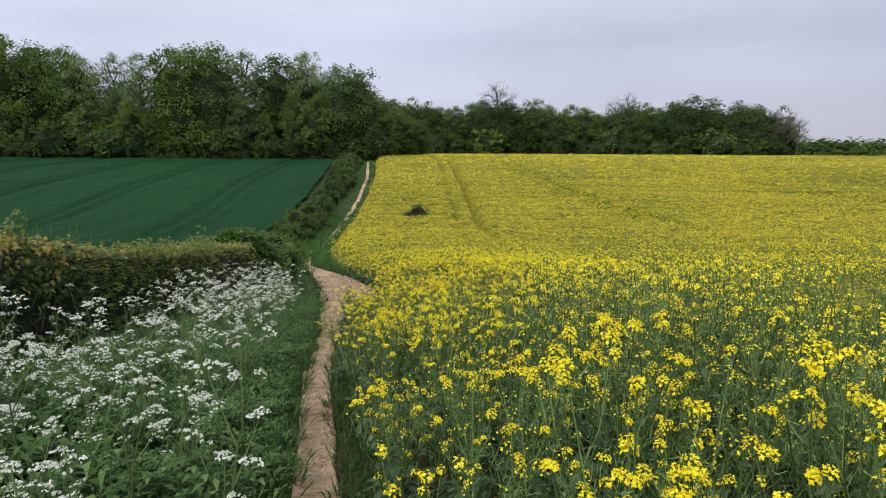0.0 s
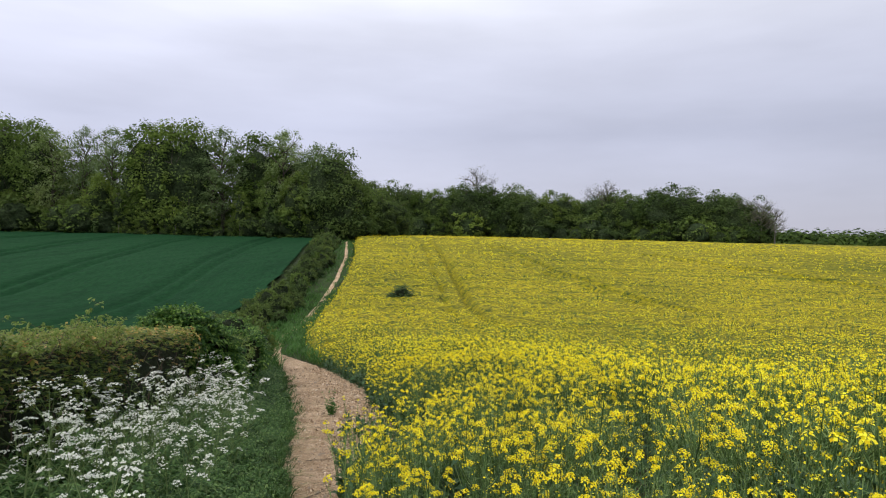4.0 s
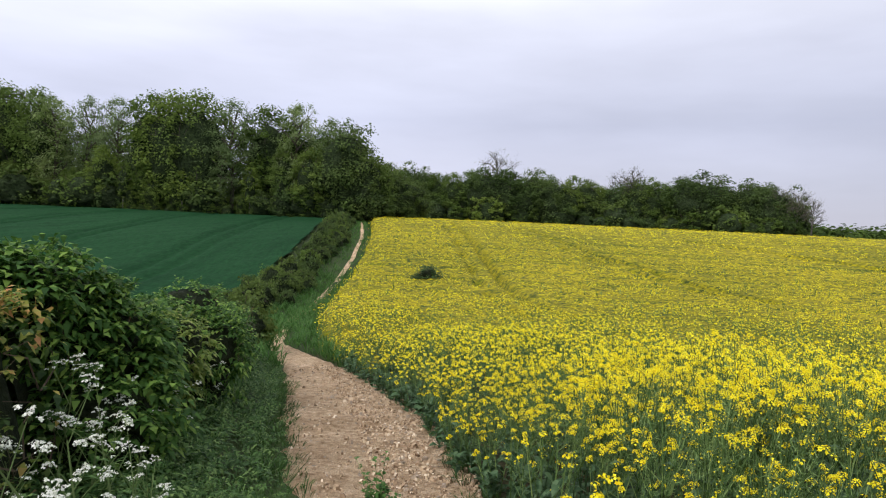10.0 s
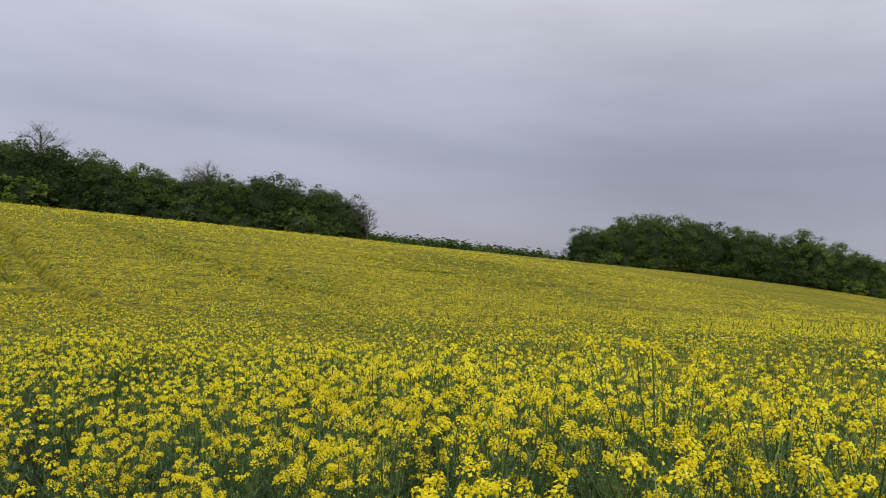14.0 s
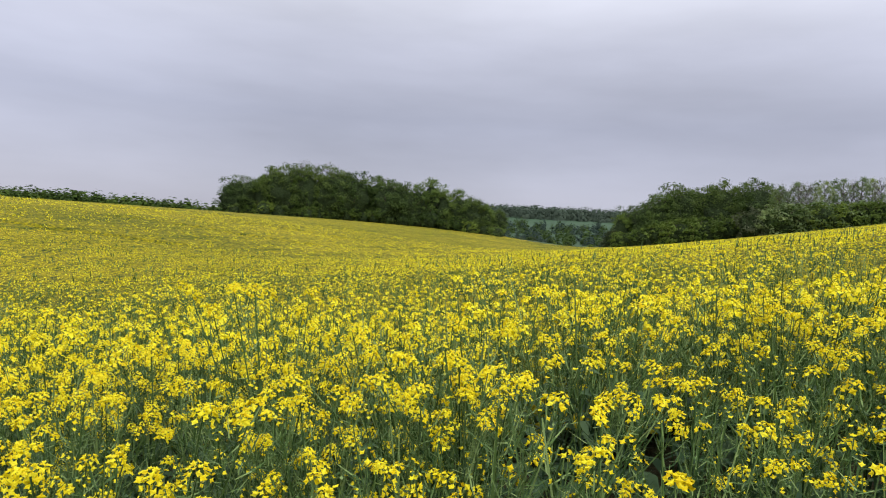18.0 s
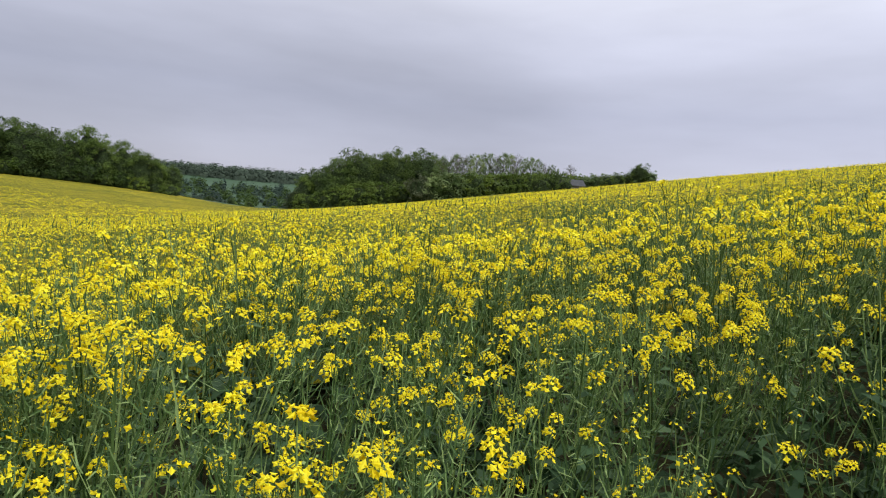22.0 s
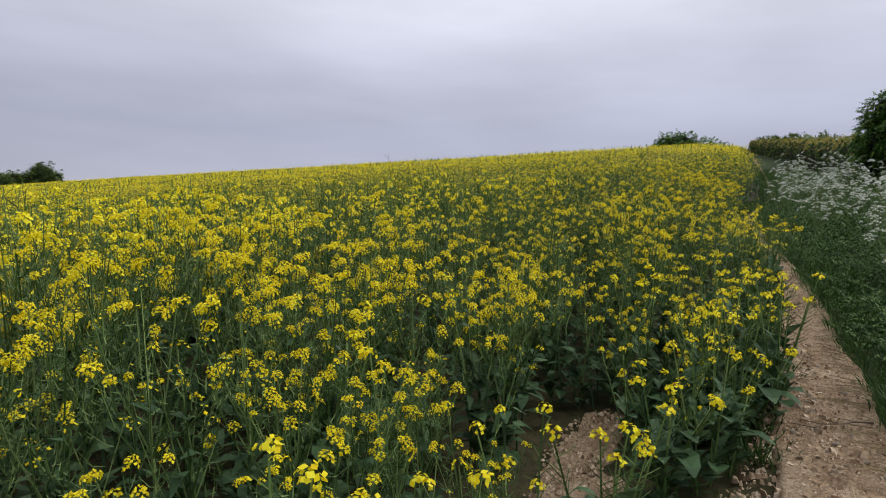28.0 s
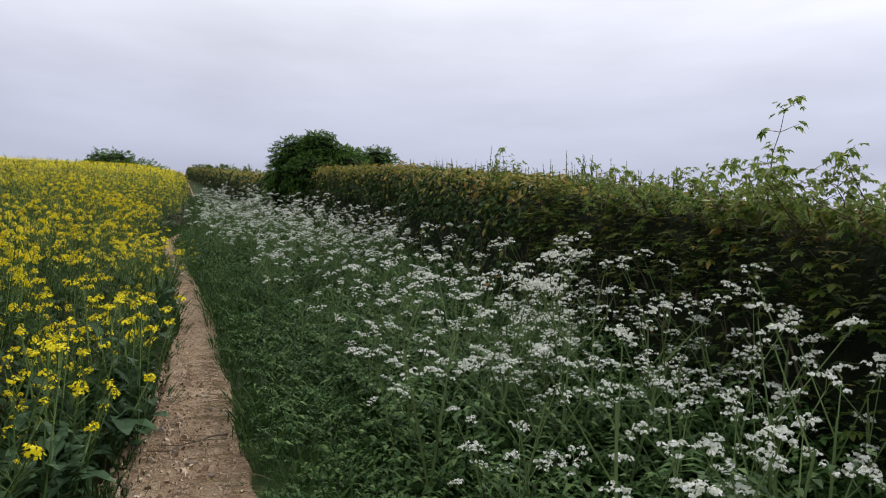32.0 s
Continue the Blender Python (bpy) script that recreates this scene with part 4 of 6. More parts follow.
x = -22.5
while x > -172:
    y = 133 + rng.uniform(-2.5, 2.5)
    put(pick(ASHES, SYCS, SYCS) if x < -75 else pick(ASHES, ASHES, SYCS), x, y, wood_top(x, y) * rng.uniform(0.93, 1.03), rng.uniform(0.95, 1.2), group="tall wood")
    x -= rng.uniform(4.6, 6.4)
x = -25.0
while x > -172:
    y = 143 + rng.uniform(-3, 4)
    put(pick(ASHES, SYCS, OAKS), x, y, wood_top(x, y) * rng.uniform(0.84, 0.98), 1.15, group="tall wood")
    x -= rng.uniform(6, 8.5)
x = -18.0
while x > -172:
    put(pick(SYCS, SYCS, OAKS, ASHES), x, 129 + rng.uniform(-1, 1.5), rng.uniform(8, 14.5), rng.uniform(0.8, 1.1), group="tall wood")
    x -= rng.uniform(5.0, 8.5)
x = -14.0
while x > -170:
    put(pick(SHRUBS[:2], SHRUBS[:2], SYCS), x, 128 + rng.uniform(-1, 1.0), rng.uniform(3.5, 7.5), 1.2, group="tall wood")
    x -= rng.uniform(3.0, 4.6)
for x in (-31, -37, -60, -83, -24, -48):
    put(BIRCH[0], x + rng.uniform(-1, 1), 127.2, rng.uniform(7, 10), 0.9, group="tall wood")
for x, y, h, w in ((-12.5, 130, 11.5, 1.0), (-9.5, 134, 10, 1.1), (-16, 129, 14, 1.0), (-7, 139, 9, 1.1), (-19.5, 130, 19, 0.9)):
    put(pick(OAKS, SYCS), x, y, h, w * 1.1, group="tall wood")

x = -16.0
while x > -172:
    put(pick(SHRUBS[:2]), x, 127.3 + rng.uniform(-0.4, 0.4), rng.uniform(1.5, 2.6), 1.3, 0.2, group="wood-edge brambles")
    x -= rng.uniform(2.0, 3.0)
# wood behind the crest of the rape field
for az in np.arange(-7.5, 31.5, 1.5):
    top = np.interp(az, (-8, -5, -2.4, 0.5, 4, 8.5, 12, 15, 17.5, 20, 23, 26, 28.7, 31), (6.6, 5.3, 5.2, 4.7, 4.9, 4.9, 4.6, 4.5, 4.9, 4.6, 4.9, 4.4, 4.0, 3.2))
    x, y, h = skyline(az, 182 + rng.uniform(-3, 3), top)
    put(pick(OAKS, OAKS, SYCS, OAKS), x, y, h * rng.uniform(0.95, 1.2), rng.uniform(1.1, 1.5), group="crest wood")
    x, y, h = skyline(az + 0.75, 192 + rng.uniform(-2, 2), top * rng.uniform(0.85, 0.97))
    put(pick(OAKS, SYCS), x, y, h, rng.uniform(1.1, 1.4), group="crest wood")
    x, y, h = skyline(az + rng.uniform(-0.5, 0.5), 175 + rng.uniform(-2, 4), top * rng.uniform(0.3, 0.6) + 0.3)
    put(pick(SHRUBS[:2]), x, y, max(h, 3.2), 1.2, group="crest wood")
for az, top, d in ((5.4, 6.9, 189), (17.6, 5.7, 184), (16.6, 5.2, 185), (30.5, 4.1, 178), (31.6, 3.4, 178), (29.3, 4.2, 178)):
    x, y, h = skyline(az, d, top)
    put(pick(BARES), x, y, h * 1.06, 1.05, group="crest wood")

# clump beyond the field's shoulder, and its neighbour across the valley mouth
for az in np.arange(51.4, 75.5, 1.25):
    top = np.interp(az, (51, 52.5, 54.7, 58, 61, 64.6, 67, 69, 72.3, 74.9, 76), (2.6, 3.4, 4.1, 4.5, 4.4, 3.7, 3.7, 4.0, 3.1, 1.9, 1.0))
    x, y, h = skyline(az, 244 + rng.uniform(-4, 4), top)
    put(pick(OAKS, OAKS, SYCS), x, y, h * rng.uniform(0.96, 1.18), rng.uniform(1.0, 1.35), group="field clump")
    x, y, h = skyline(az, 238 + rng.uniform(-3, 3), top * rng.uniform(0.3, 0.55) - 0.2)
    put(pick(SHRUBS[:2]), x, y, max(h, 4.5), 1.2, group="field clump")
for az, top in ((57.2, 5.3), (58.3, 5.0), (59.6, 5.2)):
    x, y, h = skyline(az, 246, top)
    put(pick(BARES), x, y, h, 0.7, group="field clump")
for az in np.arange(86.2, 98.5, 1.0):
    top = np.interp(az, (86, 87.7, 90, 93, 96, 98, 99), (1.9, 3.0, 3.9, 4.5, 4.7, 4.6, 3.8))
    x, y, h = skyline(az, 236 + rng.uniform(-4, 4), top)
    put(pick(OAKS, OAKS, SYCS), x, y, h * rng.uniform(1.0, 1.15), 1.15, group="mouth clump")
    x, y, h = skyline(az, 228, top * 0.4 + np.interp(az, (86, 99), (-0.3, 1.0)))
    put(pick(SHRUBS[:2]), x, y, max(h, 4), 1.2, group="mouth clump")
x, y, h = skyline(96.6, 222, 3.1)
put(THORNS[0], x, y, h, 1.0)
x, y, h = skyline(85.4, 232, 0.7)
put(THORNS[0], x, y, h, 1.0)
for az in np.arange(98.6, 108.6, 0.62):
    x, y, h = skyline(az, 215 + rng.uniform(-4, 4), np.interp(az, (98, 102.5, 107, 108.5), (4.6, 5.4, 5.2, 4.6)))
    put(pick(BARES, BARES, ASHES), x, y, h * rng.uniform(0.97, 1.1), 0.9, group="thin wood")
    x, y, h = skyline(az, 205, np.interp(az, (98, 109), (3.2, 4.1)))
    put(pick(SHRUBS), x, y, max(h, 3.5), 1.2, group="thin wood")
for az in np.arange(109, 117.4, 0.9):
    x, y, h = skyline(az, 150, np.interp(az, (109, 111, 115, 117), (4.3, 4.0, 4.5, 4.7)))
    put(pick(SHRUBS), x, y, max(h, 2.5), 1.0, group="hilltop hedge")
x, y, h = skyline(116.2, 150, 5.3)
put(OAKS[2], x, y, h, 1.25)
for az in (107.6, 109.9):
    x, y, h = skyline(az, 139, 3.7)
    put(SHRUBS[0], x, y, max(h, 2.0), 1.0, group="hilltop hedge")
x, y, h = skyline(110.2, 152, 4.9)
put(BARES[0], x, y, h, 0.9)

# hedge across the valley mouth and woods far off
for k in range(18):
    az = rng.uniform(73, 88)
    d = rng.uniform(330, 560)
    x, y, h = skyline(az, d, 0.2)
    put(pick(SHRUBS, OAKS, SYCS, THORNS), x, y, rng.uniform(3, 6), 1.4, group="valley trees")


def far_wood(az0, az1, d0, d1, n, hmin, hmax, name, label, mats):
    """Woodland so far off that only its broken outline shows."""
    g = np.random.default_rng(int(az0 * 10) + 3)
    s = Soup()
    for k in range(n):
        az, d = g.uniform(az0, az1), g.uniform(d0, d1)
        az -= max(0.0, az - 28) * 0.0197
        x, y = VIEW[0] + d * math.sin(radians(az)), VIEW[1] + d * math.cos(radians(az))
        h = g.uniform(hmin, hmax)
        z = float(height(x, y))
        r = h * g.uniform(0.35, 0.55)
        v = g.normal(size=(84, 3))
        v /= np.linalg.norm(v, axis=1)[:, None]
        v[:, 2] = np.abs(v[:, 2])
        p = np.array([x, y, z]) + np.stack([v[:, 0] * r, v[:, 1] * r, v[:, 2] * h * g.uniform(0.0, 1.0, 84)], 1)
        nrm = v + np.array([0, 0, 0.3])
        a = np.cross(nrm, g.normal(size=(84, 3)))
        a /= np.linalg.norm(a, axis=1)[:, None]
        b = np.cross(nrm, a)
        q = h * g.uniform(0.06, 0.12, (84, 1))
        s.add(np.stack([p - a * q, p - b * q, p + a * q, p + b * q], 1), int(g.integers(2)))
    return tagged(part(name, s, mats), label, "woodland", kind="stuff")


far_wood(28, 53, 430, 520, 700, 8, 13, "far_wood", "low dark line of distant woodland", [M_T1, M_T3])
far_wood(66, 92, 800, 1010, 900, 10, 17, "far_wood", "wooded ridge across the far valley", [M_HAZY, M_HAZY])
far_wood(70, 90, 520, 720, 330, 5, 11, "far_wood", "scattered hedgerow trees in the far valley", [M_HAZY, M_T1])


def undergrowth(name, label, spots, mats, seed, per=70):
    """Leafy mass too dense to tell plant from plant: spots give place, height and width."""
    g = np.random.default_rng(seed)
    s = Soup()
    for x, y, h, r in spots:
        z = float(height(x, y))
        v = g.normal(size=(per, 3))
        v /= np.linalg.norm(v, axis=1)[:, None]
        v[:, 2] = np.abs(v[:, 2])
        p = np.array([x, y, z]) + np.stack([v[:, 0] * r, v[:, 1] * r, v[:, 2] * h * g.uniform(0.0, 1.0, per)], 1)
        nrm = v + g.normal(size=(per, 3)) * 0.4 + np.array([0, -0.4, 0.4])
        a = np.cross(nrm, g.normal(size=(per, 3)))
        a /= np.linalg.norm(a, axis=1)[:, None]
        b = np.cross(nrm, a)
        b /= np.linalg.norm(b, axis=1)[:, None]
        q = min(h, 6.0) * g.uniform(0.05, 0.12, (per, 1))
        s.add(np.stack([p - a * q, p - b * q, p + a * q, p + b * q], 1), int(g.integers(len(mats))))
    return tagged(part(name, s, mats), label, "undergrowth", kind="stuff")


gu = np.random.default_rng(91)
undergrowth("undergrowth", "dark leafy undergrowth inside the tall wood", [(x + gu.uniform(-1, 1), 138 + gu.uniform(-2, 3), gu.uniform(4, 9), 2.6) for x in np.arange(-172, -4, 1.5)]
            + [(x + gu.uniform(-1, 1), 149 + gu.uniform(-3, 3), gu.uniform(12, 19), 3.8) for x in np.arange(-172, -12, 1.9)], [M_T1, M_T1, M_T3], 92, 130)
undergrowth("valley_hedge", "low dark hedge across the mouth of the valley", [(*skyline(az, 252 + gu.uniform(-1, 1), 0)[:2], 1.6, 0.9) for az in np.arange(74.5, 87, 0.2)], [M_T1], 93, 40)

# ---- hedge along the path ----
HEDGE_TOP = line(((-60, 1.1), (-20, 1.25), (-10, 1.5), (-5, 1.75), (1, 1.82), (6, 1.64), (8, 1.56), (9.5, 1.44), (10.2, 1.46), (11, 1.4), (12, 1.43), (12.6, 1.51), (13.2, 1.47), (13.8, 1.56), (14.5, 1.53), (15.2, 1.59), (16, 1.49), (17, 1.47), (22, 1.5), (26, 1.3)))


def hedge_run(y0, y1, half, name, label, density, mats, size, lobes=None):
    """A clipped hedge: leaves all over a solid core that is coloured dark as inner shade."""
    g = np.random.default_rng(int(y0 * 3) + 400)
    hedge = new(name)
    tagged(hedge, label, "hedge")
    # solid core, its dark colour standing in for the shade inside
    ys = np.arange(y0, y1 + 0.01, 0.35)
    prof = ((-1, 0.0), (-1.02, 0.3), (-0.9, 0.72), (-0.55, 0.93), (0, 0.97), (0.55, 0.93), (0.9, 0.72), (1.02, 0.3), (1, 0.0))
    v = []
    for y in ys:
        mid, top = float(HEDGE_MID(y)), float(HEDGE_TOP(y)) if y < 27 else 1.5
        for a, b in prof:
            n = 0.16 * noise.noise((a * 2, y * 1.1, b * 3 + 2))
            x = mid + a * (half - 0.16) + n
            v.append((x, y, float(height(x, y)) + b * (top - 0.02) + 0.08 * noise.noise((y * 1.7, a, 3)) + b * (0.35 * noise.noise((y * 0.45, 2, 7)) if y < -6 else 0.0) - (0.1 if b == 0 else 0)))
    w = len(prof)
    i, j = np.meshgrid(np.arange(w - 1), np.arange(len(ys) - 1))
    a = (j * w + i).ravel()
    link_mesh("heart", v, np.stack([a, a + 1, a + 1 + w, a + w], 1), [M_SHADE_CORE], None, hedge, True, "solid hedge core, coloured dark as the shade inside")
    # leaves on faces and top
    s = Soup()
    n = int((y1 - y0) * density)
    yy = g.uniform(y0, y1, n)
    tt = g.uniform(0, 1, n)
    for y, t in zip(yy, tt):
        mid, top = float(HEDGE_MID(y)), float(HEDGE_TOP(y)) if y < 27 else 1.5
        bulge = 0.14 * noise.noise((1.3, y * 1.1, t * 3))
        if t < 0.62:
            f = t / 0.62
            ox, oz, nx, nz = half * (1 - 0.18 * f ** 4) + bulge, f * top, 1.0, 0.35
        else:
            f = (t - 0.62) / 0.38
            ox, oz, nx, nz = half * (0.82 - 1.7 * f), top + 0.1 * noise.noise((y * 1.7, f, 3)), 0.3 * (1 - 2 * f), 1.0
        # leaves thinned low down, so the dark core shows there as shade
        if t < 0.62 and f < (0.62 if y < 13.3 else 0.86) and g.uniform() < (0.74 if y < 13.3 else 0.86):
            continue
        x = mid + ox + g.normal() * 0.05
        z = float(height(x, y)) + oz * (1 + (0.17 * noise.noise((y * 0.45, 2, 7)) if y < -6 else 0.0)) + g.normal() * (0.04 if y > -6 else 0.09)
        if t < 0.62:
            d = np.array([0.35 + g.normal() * 0.35, g.normal() * 0.8, -0.45 + g.normal() * 0.5])
        else:
            d = np.array([g.normal(), g.normal(), g.normal() * 0.35 + 0.1])
        L = size * g.uniform(0.6, 1.35)
        m = 1 if g.uniform() < np.interp(top - oz, (0.05, 0.2, 0.36) if y < 12.3 else (0.1, 0.3, 0.48), (0.9, 0.55, 0.0)) * (0.6 if t < 0.62 else 1.0) else 0
        if g.uniform() < 0.05:
            m = 1 - m
        if lobes and lobes[0] < y < lobes[1]:
            s.add(lobed((x, y, z), d * np.array([1.3, 1.0, 0.45]), L * g.uniform(0.55, 1.0)), 2 if g.uniform() < 0.5 else m)
        else:
            s.add(leaf((x, y, z), d, L, L * 0.7, 0.25, g.uniform(-0.6, 0.6)), m)
    # upright sprigs of new growth along the top, uneven
    for k in range(int((y1 - y0) * (34 if y0 > -9 else 7))):
        y = g.uniform(y0, y1)
        top = float(HEDGE_TOP(y)) if y < 27 else 1.5
        x = float(HEDGE_MID(y)) + half * g.uniform(-0.95, 1.0)
        lift = 0.5 + 0.9 * noise.noise((y * 1.3, x * 1.5, 8))
        tall = g.uniform(0.06, 0.24) * max(0.25, lift) * (1.0 if y0 > -9 else 1.8)
        base = np.array([x, y, float(height(x, y)) + top - 0.06])
        tip = base + np.array([g.normal() * 0.05, g.normal() * 0.05, tall + 0.06])
        s.add(stick(base, tip, 0.003, 0.0015)[:1], 1)
        m = 1 if g.uniform() < 0.62 else 2
        for j in range(7):
            a = g.uniform(0, 6.28)
            q = base + (tip - base) * (0.3 + 0.7 * (j + g.uniform(0, 1)) / 7)
            L = size * g.uniform(0.55, 1.05)
            s.add(leaf(q, (math.cos(a), math.sin(a), g.uniform(0.0, 0.8)), L, L * 0.62, g.uniform(0.1, 0.5), g.uniform(-0.5, 0.5)), m)
    part("leaves", s, mats, hedge)
    # bare twigs low in the face and on top
    tw = Soup()
    for k in range(int((y1 - y0) * 9)):
        y = g.uniform(y0, y1)
        mid, top = float(HEDGE_MID(y)), float(HEDGE_TOP(y)) if y < 27 else 1.5
        x = mid + half * g.uniform(0.8, 1.0)
        z = float(height(x, y)) + g.uniform(0.0, 0.75) * top
        p = np.array([x, y, z])
        for j in range(3):
            q = p + np.array([g.uniform(-0.05, 0.09), g.normal() * 0.13, g.uniform(0.03, 0.24)])
            tw.add(stick(p, q, 0.008 - 0.002 * j, 0.006 - 0.002 * j), 0)
            p = q
    part("twig_layer", tw, [M_TWIG], hedge)
    return hedge


# near-black green: the shade between hedge leaves, put into the colour
M_SHADE_CORE = mottled("hedge_shade", ((0.3, (0.012, 0.018, 0.009)), (0.7, (0.03, 0.042, 0.018))), 9.0, 1.0, (0.7, 0.7, 0.7), 1.0, 0.1)
HEDGE_MATS = [M_HLEAF, M_HTOP, M_MAPLE]
hedge_run(-8, 16, 0.75, "hedgerow", "clipped field hedge, dark below with reddish new leaves on top", 1600, HEDGE_MATS, 0.07, (8.0, 15.5))
hedge_run(16, 26.5, 0.65, "hedgerow", "overgrown hedge running down into the dip", 650, [M_HLEAF, M_ELDER, M_MAPLE], 0.085)
hedge_run(-60, -8, 0.8, "hedgerow", "field hedge climbing to the hilltop", 200, HEDGE_MATS, 0.13)


def cane(points, radii):
    """One square-sectioned upright stem through the points."""
    ring = [np.array([math.cos(a), math.sin(a), 0.0]) for a in (0.79, 2.36, 3.93, 5.5)]
    return np.array([[p + ring[k] * r, p + ring[(k + 1) % 4] * r, q + ring[(k + 1) % 4] * s, q + ring[k] * s] for p, q, r, s in zip(points, points[1:], radii, radii[1:]) for k in range(4)])


def maple_shoot(x, y, tall, g):
    """A whippy stem with short side twigs, its lobed leaves nodding."""
    sh = new("maple_shoot")
    sh.location = (x, y, float(height(x, y)) + float(HEDGE_TOP(y)) - 0.12)
    tagged(sh, "young field maple shoot above the clipped hedge", "shoot", "shoots on the hedge")
    wood, lv = Soup(), Soup()
    p = np.zeros(3)
    joints = [p]
    lean = g.normal(size=2) * 0.05
    seg = 4 + int(tall * 8)
    for j in range(seg):
        q = p + np.array([lean[0] + g.normal() * 0.02, lean[1] + g.normal() * 0.02, (tall + 0.12) / seg])
        joints.append(q)
        for i in range(2):
            a = j * 1.57 + i * math.pi + g.uniform(-0.5, 0.5)
            reach = g.uniform(0.04, 0.12) * (1.15 - 0.5 * j / seg)
            tip = q + np.array([math.cos(a) * reach, math.sin(a) * reach, reach * g.uniform(0.2, 0.7)])
            lv.add(stick(q, tip, 0.002, 0.001), 1)
            for n in range(4):
                b = a + g.normal() * 0.7
                lv.add(lobed(tip + g.normal(size=3) * 0.015, (math.cos(b), math.sin(b), g.uniform(-1.5, -0.1)), g.uniform(0.022, 0.048), g.uniform(0.1, 0.5)), 0)
        p = q
    for n in range(3):
        a = n * 2.1 + g.uniform(0, 1)
        lv.add(lobed(p, (math.cos(a), math.sin(a), g.uniform(-0.3, 0.7)), g.uniform(0.025, 0.04), 0.2), 0)
    wood.add(cane(joints, np.linspace(0.006, 0.001, seg + 1)), 0)
    part("stem", wood, [M_TWIG], sh)
    part("leaves", lv, [M_SHOOT, M_TWIG], sh)


def weed_spikes(x, y, tall, g):
    """A tuft of narrow upright spikes, small leaves close against each stem."""
    sh = new("weed_tuft")
    sh.location = (x, y, float(height(x, y)) + float(HEDGE_TOP(y)) - 0.1)
    tagged(sh, "tuft of narrow weed spikes showing above the hedge", "weed", "weeds on the hedge")
    lv = Soup()
    for k in range(g.integers(3, 7)):
        base = np.array([g.normal() * 0.06, g.normal() * 0.09, 0.0])
        tip = base + np.array([g.normal() * 0.025, g.normal() * 0.025, 0.1 + tall * g.uniform(0.45, 1.1)])
        wood = Soup()
        wood.add(cane([base, tip], (0.004, 0.0015)), 0)
        part("stem", wood, [M_PSTEM], sh)
        n = int(10 + 45 * tall)
        for j in range(n):
            f = (j + g.uniform(0, 1)) / n
            a = j * 2.4
            L = 0.045 * (1.1 - 0.75 * f) * g.uniform(0.7, 1.2)
            lv.add(leaf(base + (tip - base) * (0.15 + 0.85 * f), (math.cos(a), math.sin(a), 1.5), L, L * 0.42, 0.1), 0)
    part("leaves", lv, [M_PLEAF], sh)


gs = np.random.default_rng(86)
for k in range(40):
    y = 9.4 + 3.3 * (k + gs.uniform(0, 0.9)) / 40
    maple_shoot(float(HEDGE_MID(y)) + gs.uniform(0.35, 0.8), y, gs.uniform(0.06, 0.22), gs)
for y, reach, tall in ((11.1, 0.7, 0.42), (11.2, 0.6, 0.3), (11.0, 0.66, 0.28), (11.4, 0.72, 0.22), (11.6, 0.78, 0.26), (11.8, 0.8, 0.3), (12.05, 0.85, 0.32), (12.2, 0.8, 0.3), (12.35, 0.85, 0.26), (7.0, 0.6, 0.34), (7.1, 0.55, 0.22), (13.9, 0.4, 0.2)):
    maple_shoot(float(HEDGE_MID(y)) + reach, y, tall, gs)
for k in range(58):
    y = 2.0 + 9.0 * (k + gs.uniform(0, 1.4)) / 58
    weed_spikes(float(HEDGE_MID(y)) + gs.uniform(-0.1, 0.65), y, gs.uniform(0.1, 0.3) * (1.25 if 6 < y < 9.6 else 0.85), gs)


# ---- bushes in the hedge ----
def spray(base, d, size, g):
    """A drooping compound leaf: pairs of leaflets and one at the end."""
    d = unit(d)
    side = np.cross(d, (0, 0, 1))
    side = unit(side) if np.linalg.norm(side) > 1e-3 else np.array([1.0, 0, 0])
    out = []
    for f, turn in ((0.35, 1.0), (0.35, -1.0), (0.7, 0.9), (0.7, -0.9), (0.95, 0.0)):
        p = base + d * size * 1.5 * f - np.array([0, 0, 0.35 * size * f * f])
        dd = d * math.cos(turn) + side * math.sin(turn) + np.array([0, 0, g.normal() * 0.12])
        out.append(leaf(p, dd, size * g.uniform(0.75, 1.05), size * 0.47, 0.45, g.uniform(-0.3, 0.3)))
    return np.concatenate(out)


